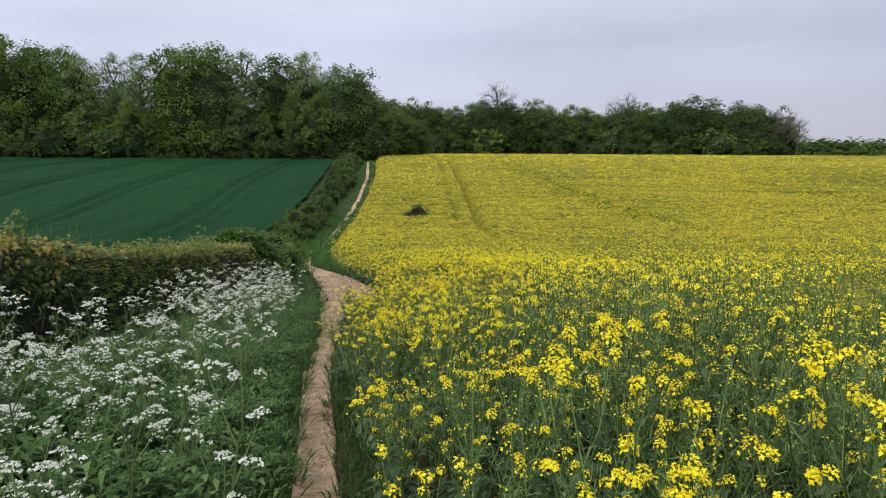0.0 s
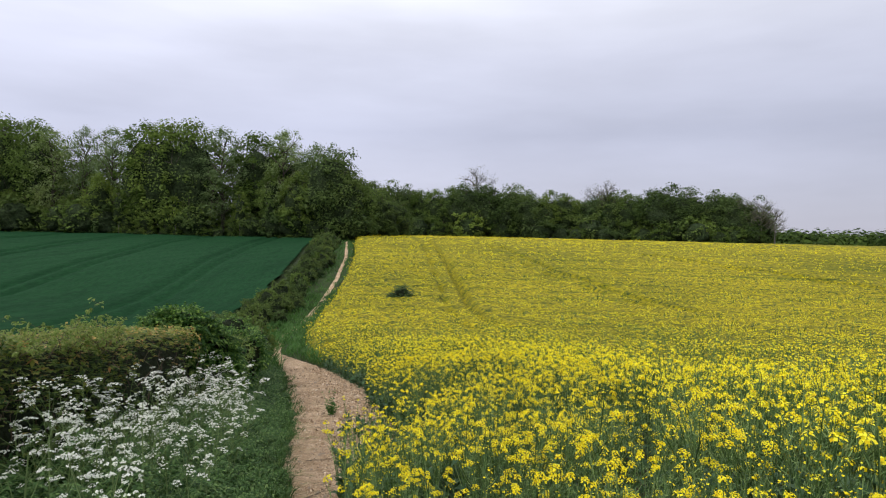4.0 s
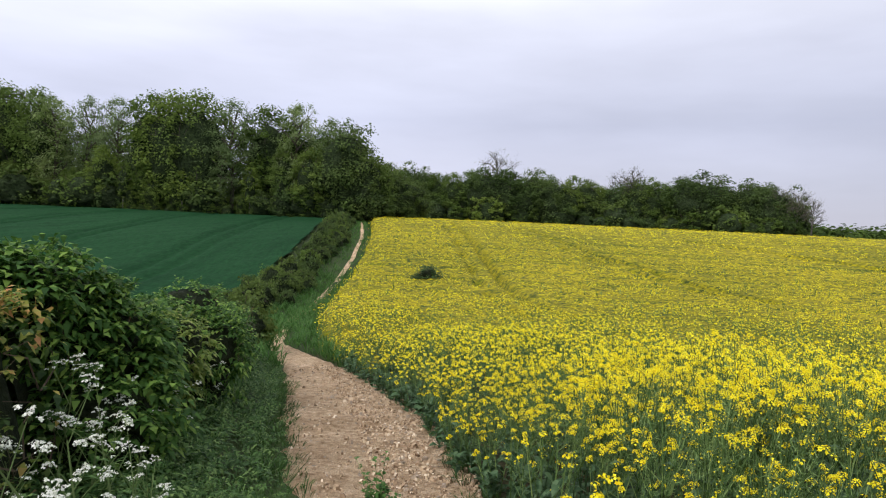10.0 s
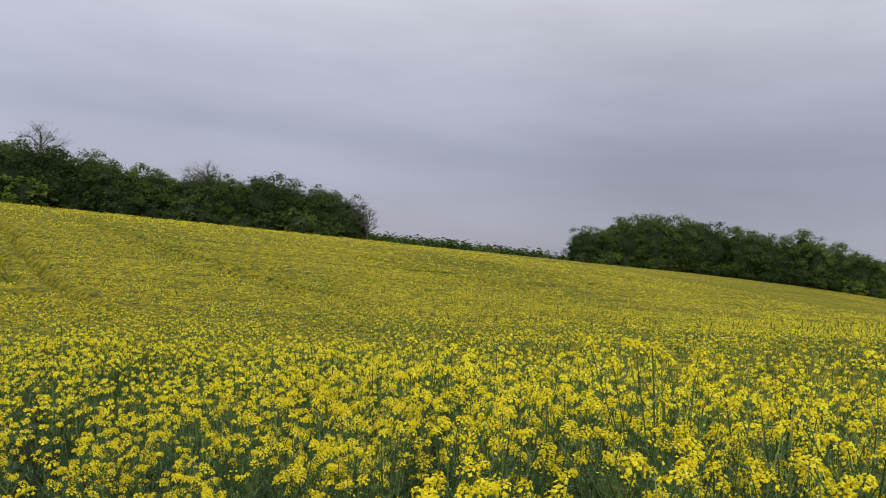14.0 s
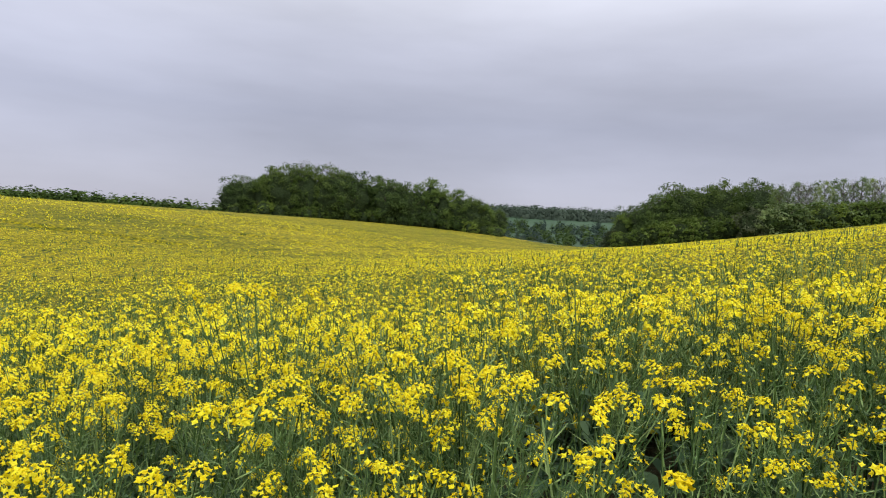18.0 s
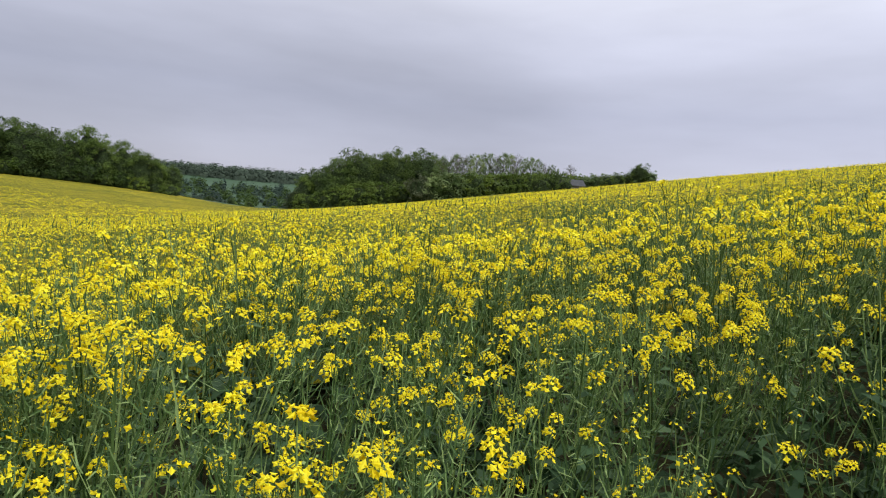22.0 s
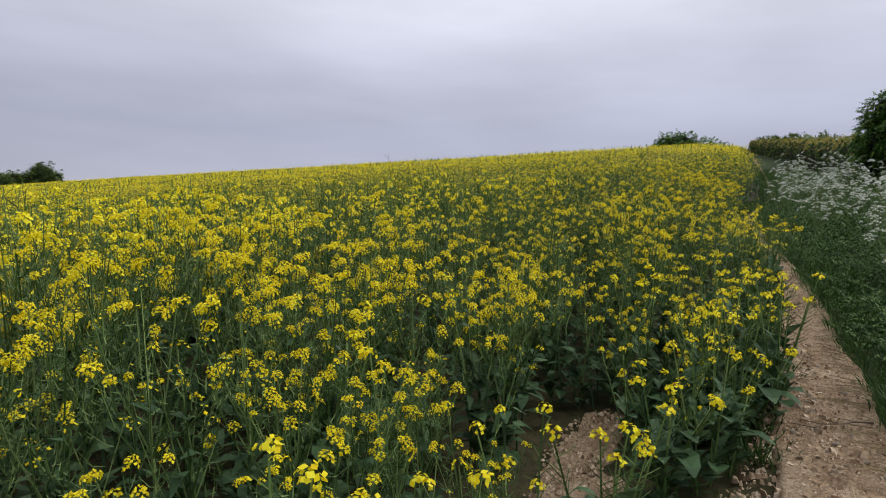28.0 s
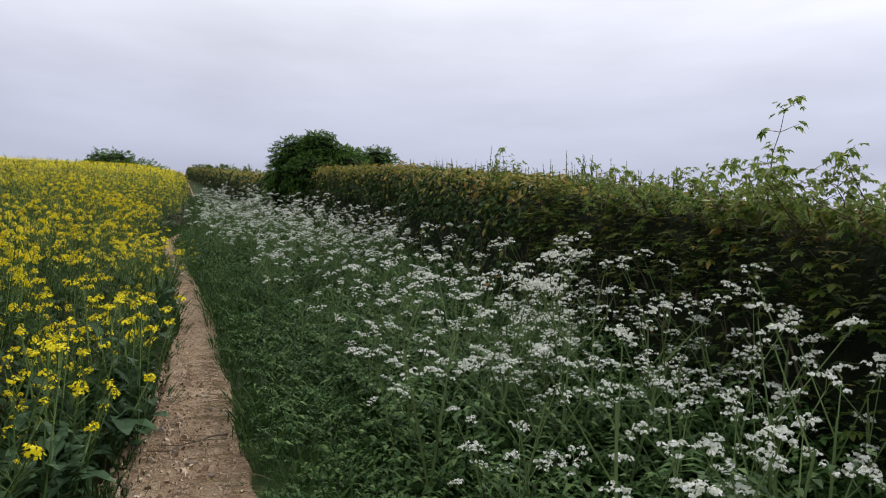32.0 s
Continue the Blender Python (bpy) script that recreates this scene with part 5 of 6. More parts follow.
def bush(x, y, h, w, seed, name, label, mat, n=2600, size=0.13, parts=5, rise=0.56):
    g = np.random.default_rng(seed)
    b = new(name)
    b.location = (x, y, float(height(x, y)))
    tagged(b, label, "bush")
    wood, lv = Soup(), Soup()
    for k in range(14):
        a = g.uniform(0, 6.28)
        p = np.array([g.normal() * 0.1, g.normal() * 0.1, -0.1])
        for j in range(4):
            q = p + np.array([math.cos(a) * w * 0.11, math.sin(a) * w * 0.11, h * 0.21]) * g.uniform(0.7, 1.1) + g.normal(size=3) * 0.06
            wood.add(stick(p, q, 0.03 - 0.006 * j, 0.024 - 0.006 * j, 4), 0)
            p = q
    lump = [(g.normal(size=3) * np.array([w * 0.24, w * 0.24, h * 0.15]) + np.array([0, 0, h * rise]), g.uniform(0.22, 0.4) * w) for _ in range(parts + 5)]
    cen, rad = np.array([c for c, r in lump]), np.array([r for c, r in lump])
    tall = (cen[:, 2] + rad * 0.8).max()
    cen[:, 2] *= h / tall
    flat = np.array([1, 1, 0.85])
    for k in range(n // 3):
        i = g.integers(len(rad))
        v = unit(g.normal(size=3) + np.array([0, 0, 0.25]))
        p = cen[i] + v * rad[i] * g.uniform(0.72, 1.0) * flat
        if p[2] < 0.05 or g.uniform() > 0.1 + 1.5 * p[2] / h or (np.linalg.norm((p - cen) / flat, axis=1) < 0.68 * rad).any():
            continue
        d = v * 0.8 + g.normal(size=3) * 0.4 - np.array([0, 0, 0.15])
        lv.add(spray(p, d, size * g.uniform(0.65, 1.2), g), 0)
    part("branches", wood, [M_TWIG], b)
    part("leaves", lv, [mat], b)
    # solid core inside the leaves, in the hedge's painted shade colour
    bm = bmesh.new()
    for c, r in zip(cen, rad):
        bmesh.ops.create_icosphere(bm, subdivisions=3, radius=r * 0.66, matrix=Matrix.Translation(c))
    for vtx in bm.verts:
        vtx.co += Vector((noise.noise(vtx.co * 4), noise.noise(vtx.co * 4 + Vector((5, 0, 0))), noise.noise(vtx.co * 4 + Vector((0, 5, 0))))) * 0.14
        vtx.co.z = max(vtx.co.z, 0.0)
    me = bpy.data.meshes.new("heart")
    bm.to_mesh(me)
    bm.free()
    me.materials.append(M_SHADE_CORE)
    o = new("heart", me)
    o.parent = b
    return b


bush(-5.5, 17.0, 2.05, 1.7, 5, "elder_bush", "leafy green elder bush growing out of the hedge", M_ELDER, 22000, 0.11)
bush(-6.0, 20.4, 1.75, 1.8, 6, "elder_bush", "smaller elder bush in the hedge", M_ELDER, 9000, 0.1)
bush(-5.7, 18.9, 1.5, 1.2, 16, "maple_bush", "yellow-green field maple in the hedge", M_MAPLE, 3000, 0.09)
bush(-3.15, -6.0, 2.8, 2.1, 8, "elder_bush", "rounded elder bush rising above the hedge", M_ELDER, 17000, 0.11, 5, 0.62)
bush(-4.2, -6.3, 2.6, 2.2, 9, "elder_bush", "rounded elder bush rising above the hedge", M_ELDER, 16000, 0.11, 5, 0.62)
bx, by, bh = skyline(170.4, 95, 9.2)
bush(bx, by, bh, 7.6, 31, "hilltop_bush", "rounded dark green bush on the hilltop", M_ELDER, 5200, 0.5)
bush(-2.9, 55.4, 1.75, 1.5, 12, "lone_bush", "dark green bush standing in the rape field", M_HLEAF, 1600, 0.22)

for y, h in ((-11, 1.6), (-13, 1.8), (-17, 1.5), (-22, 1.8), (-27, 1.6), (-33, 1.9), (-40, 1.7), (-47, 1.9), (-55, 1.7)):
    put(pick(SHRUBS), float(HEDGE_MID(y)) + rng.uniform(-0.3, 0.3), y, h, 0.8, 0.1, group="bushes in the hilltop hedge")

# ---- far hedge up the opposite hill ----
g2 = np.random.default_rng(21)
for k in range(64):
    y = 28 + (124 - 28) * (k + g2.uniform(0, 0.8)) / 64
    x = float(HEDGE_MID(y)) + g2.uniform(-0.4, 1.6) + (0.7 if y > 40 else 0.0)
    if y < 38:
        h = g2.uniform(1.2, 1.9)
    else:
        h = g2.uniform(1.3, 2.3)
    put(pick(SHRUBS[:1], SHRUBS[:1], SHRUBS[:2]), x, y, h, 0.85, 0.1, group="far hedge")

for k in range(80):
    y = 46 + 76 * (k + g2.uniform(0, 0.9)) / 80
    f = g2.uniform(0.15, 0.8)
    put(pick(SHRUBS[:1]), float(HEDGE_MID(y)) * (1 - f) + (float(PATH_MID(y)) - 0.5) * f, y, g2.uniform(0.7, 1.6), 1.0, 0.1, group="scrub beside the far path")


# ---- verge: grass and low weeds ----
def tuft(seed, blades, h, w, mat=0):
    g = np.random.default_rng(seed)
    s = Soup()
    for k in range(blades):
        a, r = g.uniform(0, 6.28), g.uniform(0, 0.07)
        s.add(leaf((r * math.cos(a), r * math.sin(a), 0), (math.cos(a) * 0.5, math.sin(a) * 0.5, 1), h * g.uniform(0.6, 1.1), w, g.uniform(0.1, 0.5), g.uniform(-1, 1), 0.5), mat)
    return s.arrays()


def ferny(seed, n, h, mat=1, pairs=6, size=0.062):
    """Cut leaves of cow parsley: a stalk with pairs of leaflets, shorter towards the tip."""
    g = np.random.default_rng(seed)
    s = Soup()
    for k in range(n):
        a = g.uniform(0, 6.28)
        d = np.array([math.cos(a), math.sin(a), g.uniform(0.6, 2.4)])
        tip = unit(d) * h * g.uniform(0.5, 1.1)
        sd = unit(np.cross(d, (0, 0, 1)))
        for j in range(pairs):
            f = j / (pairs - 1)
            p = tip * (0.38 + 0.62 * f) - np.array([0, 0, 0.35 * f * f * h])
            for sg in (-1, 1):
                e = unit(sd * sg + unit(d) * g.uniform(0.2, 0.9) + g.normal(size=3) * 0.2)
                L = size * (1.25 - 0.7 * f) * g.uniform(0.8, 1.2)
                w = np.cross(e, (0, 0, 1)) * L * 0.17
                m = p + e * L * 0.5 + np.array([0, 0, L * 0.1])
                s.add([[p, m - w, p + e * L - np.array([0, 0, L * 0.25]), m + w]], mat)
    return s.arrays()


def herb_field(name, label, dens, keep, box, temps, lo, hi, mats, lean=0.2):
    x, y = scatter(*box, dens, keep)
    ob = part(name, strew(temps, on_ground(x, y), rng.uniform(lo, hi, len(x)), lean), mats)
    return tagged(ob, label, "vegetation", kind="stuff")


def left_verge(x, y):
    return (x < PATH_MID(y) - PATH_HALF(y) * 1.0) & (x > HEDGE_MID(y) + 0.4)


TUFTS = [tuft(k, 11, 0.3, 0.012) for k in range(5)]
FERNS = [ferny(k, 5, 0.42) for k in range(6)]
FAR_FERNS = [ferny(20 + k, 4, 0.42, 1, 4, 0.095) for k in range(5)]
VERGE_MATS = [M_GRASS, M_PLEAF, M_BRIGHT]
herb_field("verge_grass", "long green grass on the verge", 20, lambda x, y: left_verge(x, y) & (y > -18), (-9.5, 2, -18, 27), TUFTS, 0.5, 1.0, VERGE_MATS)
SHORT = [tuft(60 + k, 9, 0.16, 0.008) for k in range(4)]
herb_field("verge_grass", "short grass fringing the footpath", 70, lambda x, y: (np.abs(x - PATH_MID(y)) > PATH_HALF(y) * 0.8) & (np.abs(x - PATH_MID(y)) < PATH_HALF(y) + 0.35) & (x < PATH_MID(y) + 0.2 + 9 * (y < 11)), (-6, 2, 2, 24), SHORT, 0.6, 1.3, VERGE_MATS)
herb_field("verge_grass", "grass leaning over the narrow upper path", 55, lambda x, y: (np.abs(x - PATH_MID(y)) > PATH_HALF(y) * 0.75) & (np.abs(x - PATH_MID(y)) < PATH_HALF(y) + 0.3), (-2.6, 3, -20, 8.8), TUFTS, 0.5, 0.85, VERGE_MATS, 0.35)
for temps_, y0_, y1_, dens_ in ((FERNS, 4.5, 16.5, 58), (FAR_FERNS, -12, 4.5, 34), (FAR_FERNS, 16.5, 27, 30)):
    wx_, wy_ = scatter(-9.5, 1, y0_, y1_, dens_, lambda x, y: left_verge(x, y) & (x < PATH_MID(y) - PATH_HALF(y) - 0.05 + 0.12 * np.sin(y * 5.1 + 2 * np.sin(y * 2.3))))
    lush = np.interp(PATH_MID(wy_) - PATH_HALF(wy_) - wx_, (0.0, 0.3, 1.1, 2.0), (0.5, 0.9, 1.3, 1.6)) * rng.uniform(0.7, 1.2, len(wx_))
    weeds = part("verge_weeds", strew(temps_, on_ground(wx_, wy_), lush, 0.2), VERGE_MATS)
    tagged(weeds, "feathery cow parsley leaves and weeds filling the verge", "vegetation", kind="stuff")
herb_field("verge_grass", "long grass between footpath and crop", 30, lambda x, y: (x > PATH_MID(y) + PATH_HALF(y) * 1.0) & (x < CROP_EDGE(y) + 0.2), (-8, 3, -4, 30), TUFTS, 0.4, 0.9, VERGE_MATS)
DIP = [tuft(40 + k, 9, 0.75, 0.03, 2) for k in range(4)]
FINE = [tuft(80 + k, 14, 0.26, 0.007) for k in range(4)]
herb_field("verge_grass", "fine thick grass beside the footpath", 34, lambda x, y: left_verge(x, y) & (x > PATH_MID(y) - 2.0), (-5, -0.4, 5, 15.5), FINE, 0.7, 1.35, VERGE_MATS, 0.35)
herb_field("dip_grass", "lush bright green grass in the dip", 9, lambda x, y: (x > HEDGE_MID(y) + 0.3) & (x < CROP_EDGE(y) + 0.7) & ((y > 31) | (np.abs(x - PATH_MID(y)) > PATH_HALF(y))) & ((y < 48) | (np.abs(x - PATH_MID(y)) > 0.7 * PATH_HALF(y))), (-18, -2, 26, 60), DIP, 0.6, 1.2, VERGE_MATS)
herb_field("dip_grass", "rough grass beside the path up the hill", 3, lambda x, y: (x > HEDGE_MID(y) + 0.3) & (x < CROP_EDGE(y) + 0.4) & (np.abs(x - PATH_MID(y)) > 0.7 * PATH_HALF(y)), (-22, -6, 60, 124), DIP, 0.6, 1.1, VERGE_MATS)


# ---- cow parsley ----
def cow_parsley(seed):
    g = np.random.default_rng(seed)
    st, bl, lv = Soup(), Soup(), Soup()
    top = np.array([g.normal() * 0.06, g.normal() * 0.06, 0.72])
    st.add(stick((0, 0, 0), top * 0.5, 0.007, 0.006), 0)
    st.add(stick(top * 0.5, top, 0.006, 0.004), 0)
    heads = []
    for k in range(6):
        a = k * 2.4 + g.uniform(-0.4, 0.4)
        z = g.uniform(0.4, 1.0)
        b0 = top * z
        tip = b0 + np.array([math.cos(a) * g.uniform(0.1, 0.22), math.sin(a) * g.uniform(0.1, 0.22), g.uniform(0.15, 0.32)])
        st.add(stick(b0, tip, 0.003, 0.002), 0)
        heads.append(tip)
    for c in heads:
        tilt = g.normal(size=2) * 0.35
        big = g.uniform(0.55, 1.05)
        for j in range(9):
            a, r = j * 2.4, 0.052 * big * math.sqrt((j + 0.4) / 9)
            o = np.array([r * math.cos(a), r * math.sin(a), 0.05 * big - r * r * 11])
            o[2] += o[0] * tilt[0] + o[1] * tilt[1]
            p = c + o + g.normal(size=3) * 0.004
            if j % 2:
                st.add(stick(c - np.array([0, 0, 0.01]), p, 0.0009, 0.0009)[:1], 0)
            bl.add(petals(p, 0.0115, 8, 0.011, 0.7, g), 0)
    for k in range(6):
        a = g.uniform(0, 6.28)
        d = np.array([math.cos(a), math.sin(a), 0.7])
        b0 = top * g.uniform(0.05, 0.7)
        for j in range(5):
            p = b0 + unit(d) * (0.06 + 0.05 * j)
            sd = unit(np.cross(d, (0, 0, 1)))
            for sg in (-1, 1):
                lv.add(leaf(p, sd * sg + unit(d) * 0.5, 0.075 * (1.2 - 0.17 * j), 0.024, 0.3), 0)
    t = new("cow_parsley")
    tagged(t, "cow parsley in white flower on the verge", "wildflower", "cow parsley on the verge")
    part("stalk", st, [M_PSTEM], t)
    part("blossom", bl, [M_WHITE], t)
    part("leaves", lv, [M_PLEAF], t)
    return t


PARSLEY = [cow_parsley(300 + k) for k in range(7)]


def parsley_density(x, y):
    """Thick drifts beside the upper path, thinning down the slope."""
    d = np.clip(PATH_MID(y) - PATH_HALF(y) - x, 0, 9)
    f = np.interp(y, (-12, -4, 3, 6, 8, 9.5, 11, 14, 15.5, 18, 22, 26), (0.6, 0.7, 0.9, 0.75, 0.5, 0.65, 1.0, 1.0, 0.7, 0.4, 0.2, 0.1)) * np.interp(y, (9, 10.5, 14, 15), (1, 0, 0, 1)) + np.interp(y, (9, 10.5, 14, 15), (0, 1, 1, 0)) * np.interp(d, (0.6, 1.2), (0.45, 1.0))
    patch = np.clip(0.7 + 0.8 * np.sin(x * 2.3 + 0.7 * y) * np.sin(y * 1.5 + 1.0), np.where(y > 7, 0.3, 0.12), 1)
    f = f * np.where((x < -3.3) & (y > 10.4) & (y < 12.4), 0.3, 1.0) * np.where((x < -3.9) & (y > 14.0), 0.25, 1.0) * np.where((y > 5.5) & (y < 8.6), 0.5, 1.0)
    return f * patch * np.where(y < 5, np.interp(d, (0.15, 0.35, 0.6), (0.0, 0.6, 1.0)), np.interp(d, (0.28, 0.5, 0.9, 2.6), (0.0, 0.35, 1.0, 0.9)))


px, py = scatter(-9.5, 3, -11, 27, 19, lambda x, y: left_verge(x, y) & (x > HEDGE_MID(y) + 0.7) & (rng.uniform(size=len(x)) < parsley_density(x, y)))
order = rng.permutation(len(px))[:298]
for n_, i in enumerate(order):
    s = rng.uniform(0.6, 1.2)
    m = Matrix.LocRotScale((px[i], py[i], float(height(px[i], py[i])) - 0.01), Euler((rng.normal() * 0.1, rng.normal() * 0.1, rng.uniform(0, 6.28))), None)
    if n_ < 7:
        PARSLEY[n_].matrix_basis = m
        PARSLEY[n_].scale = (s, s, s)
    else:
        o = copy_thing(PARSLEY[n_ % 7], m)
        o.scale = (s, s, s)

# the thicker drifts behind, too many to count
rest = np.array([i for i in rng.permutation(len(px)) if i not in set(order.tolist()) and 3 < py[i] < 18][:330], int)


def parsley_soup(t):
    q, m = [], []
    for o in t.children:
        n = len(o.data.vertices)
        co = np.empty(n * 3, np.float32)
        o.data.vertices.foreach_get("co", co)
        q.append(co.reshape(-1, 4, 3))
        m.append(np.full(n // 4, {"s": 0, "b": 1, "l": 2}[o.name[0]]))
    return np.concatenate(q), np.concatenate(m)


drift_x, drift_y = px[rest] + rng.normal(size=len(rest)) * 0.1, py[rest] + rng.normal(size=len(rest)) * 0.1
low_y = np.concatenate([rng.normal(c, 0.4, n) for c, n in ((11.0, 14), (12.2, 10), (13.5, 3), (15.3, 7))])
low_x = PATH_MID(low_y) - PATH_HALF(low_y) - rng.uniform(0.55, 1.8, len(low_y))
drift_x, drift_y = np.concatenate([drift_x, low_x]), np.concatenate([drift_y, low_y])
drift = part("parsley_drift", strew([parsley_soup(t) for t in PARSLEY], on_ground(drift_x, drift_y), rng.uniform(0.7, 1.2, len(drift_x)), 0.12), [M_PSTEM, M_WHITE, M_PLEAF])
tagged(drift, "drifts of white cow parsley along the hedge", "wildflower", kind="stuff")

# ---- leafy edge plants, weeds on the path and stones ----
def leafy_rape(seed, h, leaves=16, heads=3):
    """A low plant with broad blue-green leaves and a few blossoms; built of stalk, leaves and blossom."""
    g = np.random.default_rng(seed)
    st, lv, bl = Soup(), Soup(), Soup()
    for k in range(leaves):
        a = k * 2.4 + g.uniform(-0.4, 0.4)
        z = g.uniform(0.02, 0.5) * h
        d = np.array([math.cos(a), math.sin(a), g.uniform(0.3, 1.7)])
        L = g.uniform(0.1, 0.24)
        lv.add(broad_leaf((0, 0, z), d, L, L * g.uniform(0.3, 0.52), g.uniform(0.1, 0.6), g), 0)
    for k in range(heads):
        a = g.uniform(0, 6.28)
        tip = np.array([math.cos(a) * 0.14, math.sin(a) * 0.14, h * g.uniform(0.75, 1.0)])
        st.add(stick((0, 0, 0), tip * 0.5 + np.array([0, 0, 0.04]), 0.006, 0.005), 0)
        st.add(stick(tip * 0.5 + np.array([0, 0, 0.04]), tip, 0.005, 0.003), 0)
        for j in range(9):
            p = tip * (0.62 + 0.035 * j)
            b = g.uniform(0, 6.28)
            u = np.array([math.cos(b), math.sin(b), 0.8])
            st.add(stick(p, p + unit(u) * 0.07, 0.0022, 0.0012), 0)
        bl.add(petals(tip, 0.032, 20, 0.018, 0.9, g), 0)
    t = new("rape_plant")
    tagged(t, "low self-sown rape plant with broad leaves at the path's edge", "plant", "rape plants at the path edge")
    part("stalk", st, [M_RSTEM], t)
    part("leaves", lv, [M_RLEAF], t)
    if heads:
        part("blossom", bl, [M_PETAL], t)
    return t


EDGE_PLANTS = [leafy_rape(500 + k, 0.6 + 0.08 * k, 15 + k, (2, 3, 1, 4, 2)[k]) for k in range(5)]
spots = []
ge = np.random.default_rng(33)
for y in np.arange(-2, 27, 0.17):
    x = float(CROP_EDGE(y)) + ge.uniform(-0.05, 0.2)
    if not bool(bare(np.array(x), np.array(y))):
        spots.append((x, y, ge.uniform(0.65, 1.1)))
for k in range(34):
    x, y = ge.uniform(-1.65, -1.15), ge.uniform(9.6, 11.4)
    if not bool(bare(np.array(x), np.array(y))):
        spots.append((x, y, ge.uniform(0.55, 1.0)))
for k in range(64):
    x, y = ge.uniform(-1.5, 0.7), ge.uniform(9.8, 13.0)
    if x > float(CROP_EDGE(y)) - 0.1 and not bool(bare(np.array(x), np.array(y))):
        spots.append((x, y, ge.uniform(0.6, 1.05)))
for x, y, s in ((-1.9, 13.75, 0.75), (-1.8, 13.95, 0.8), (-1.95, 14.0, 0.6), (-1.65, 13.6, 0.7), (-1.5, 13.4, 0.6), (-2.08, 14.15, 0.7), (-2.12, 13.85, 0.6), (-2.1, 14.4, 0.55), (-2.06, 13.45, 0.5), (-1.6, 13.0, 0.7), (-1.45, 12.8, 0.75), (-1.22, 12.9, 0.8), (-1.85, 15.4, 0.45)):
    spots.append((x, y, s))
for n_, (x, y, s) in enumerate(spots):
    m = Matrix.LocRotScale((x, y, float(height(x, y))), Euler((ge.normal() * 0.08, ge.normal() * 0.08, ge.uniform(0, 6.28))), None)
    if n_ < 5:
        o = EDGE_PLANTS[n_]
        o.matrix_basis = m
    else:
        o = copy_thing(EDGE_PLANTS[n_ % 5], m)
    o.scale = (s, s, s)


def weed_clump(x, y, h, seed):
    g = np.random.default_rng(seed)
    w = new("weed_clump")
    w.location = (x, y, float(height(x, y)) + 0.02)
    tagged(w, "bushy dark green weed growing in the bare footpath", "weed")
    lv, st = Soup(), Soup()
    for k in range(16):
        a, out = g.uniform(0, 6.28), g.uniform(0.1, 0.5) * h
        tall = h * (g.uniform(0.5, 0.85) if k > 2 else g.uniform(1.15, 1.45))
        tip = np.array([math.cos(a) * out, math.sin(a) * out, tall])
        knee = np.array([tip[0] * 0.4, tip[1] * 0.4, tall * 0.5])
        st.add(stick((0, 0, 0), knee, 0.004, 0.003), 0)
        st.add(stick(knee, tip, 0.003, 0.0015), 0)
        for j in range(16):
            f = g.uniform(0.1, 1.0)
            p = knee * (2 * f) if f < 0.5 else knee + (tip - knee) * (2 * f - 1)
            b = g.uniform(0, 6.28)
            lv.add(leaf(p, (math.cos(b), math.sin(b), g.uniform(0.0, 0.8)), g.uniform(0.05, 0.1) * (1.1 - 0.5 * f), g.uniform(0.025, 0.04), 0.35, g.uniform(-0.5, 0.5)), 0)
    part("stem", st, [M_RSTEM], w)
    part("leaves", lv, [M_BRIGHT], w)


weed_clump(-2.63, 16.2, 0.38, 1)


def stone_mesh(seed):
    bm = bmesh.new()
    bmesh.ops.create_icosphere(bm, subdivisions=1, radius=1.0)
    for v in bm.verts:
        v.co *= 1 + 0.35 * noise.noise(v.co * 1.3 + Vector((seed * 3.7, 0, 0)))
        v.co.z *= 0.6
    me = bpy.data.meshes.new("stone")
    bm.to_mesh(me)
    bm.free()
    me.materials.append(M_STONE)
    return me


STONES = [stone_mesh(k) for k in range(5)]
gs = np.random.default_rng(44)
for k in range(290):
    y = gs.uniform(9.5, 24)
    mid, half = float(PATH_MID(y)), float(PATH_HALF(y))
    x = mid + gs.uniform(-0.75, 1.25) * half
    r = 0.008 + 0.02 * gs.uniform() ** 3
    o = new("stone", STONES[k % 5])
    o.parent = path
    o.location = (x, y, float(ground_height(x, y)) + 0.034)
    o.rotation_euler = (0, 0, gs.uniform(0, 6.28))
    o.scale = (r * gs.uniform(0.8, 1.5), r, r * gs.uniform(0.6, 1.0))

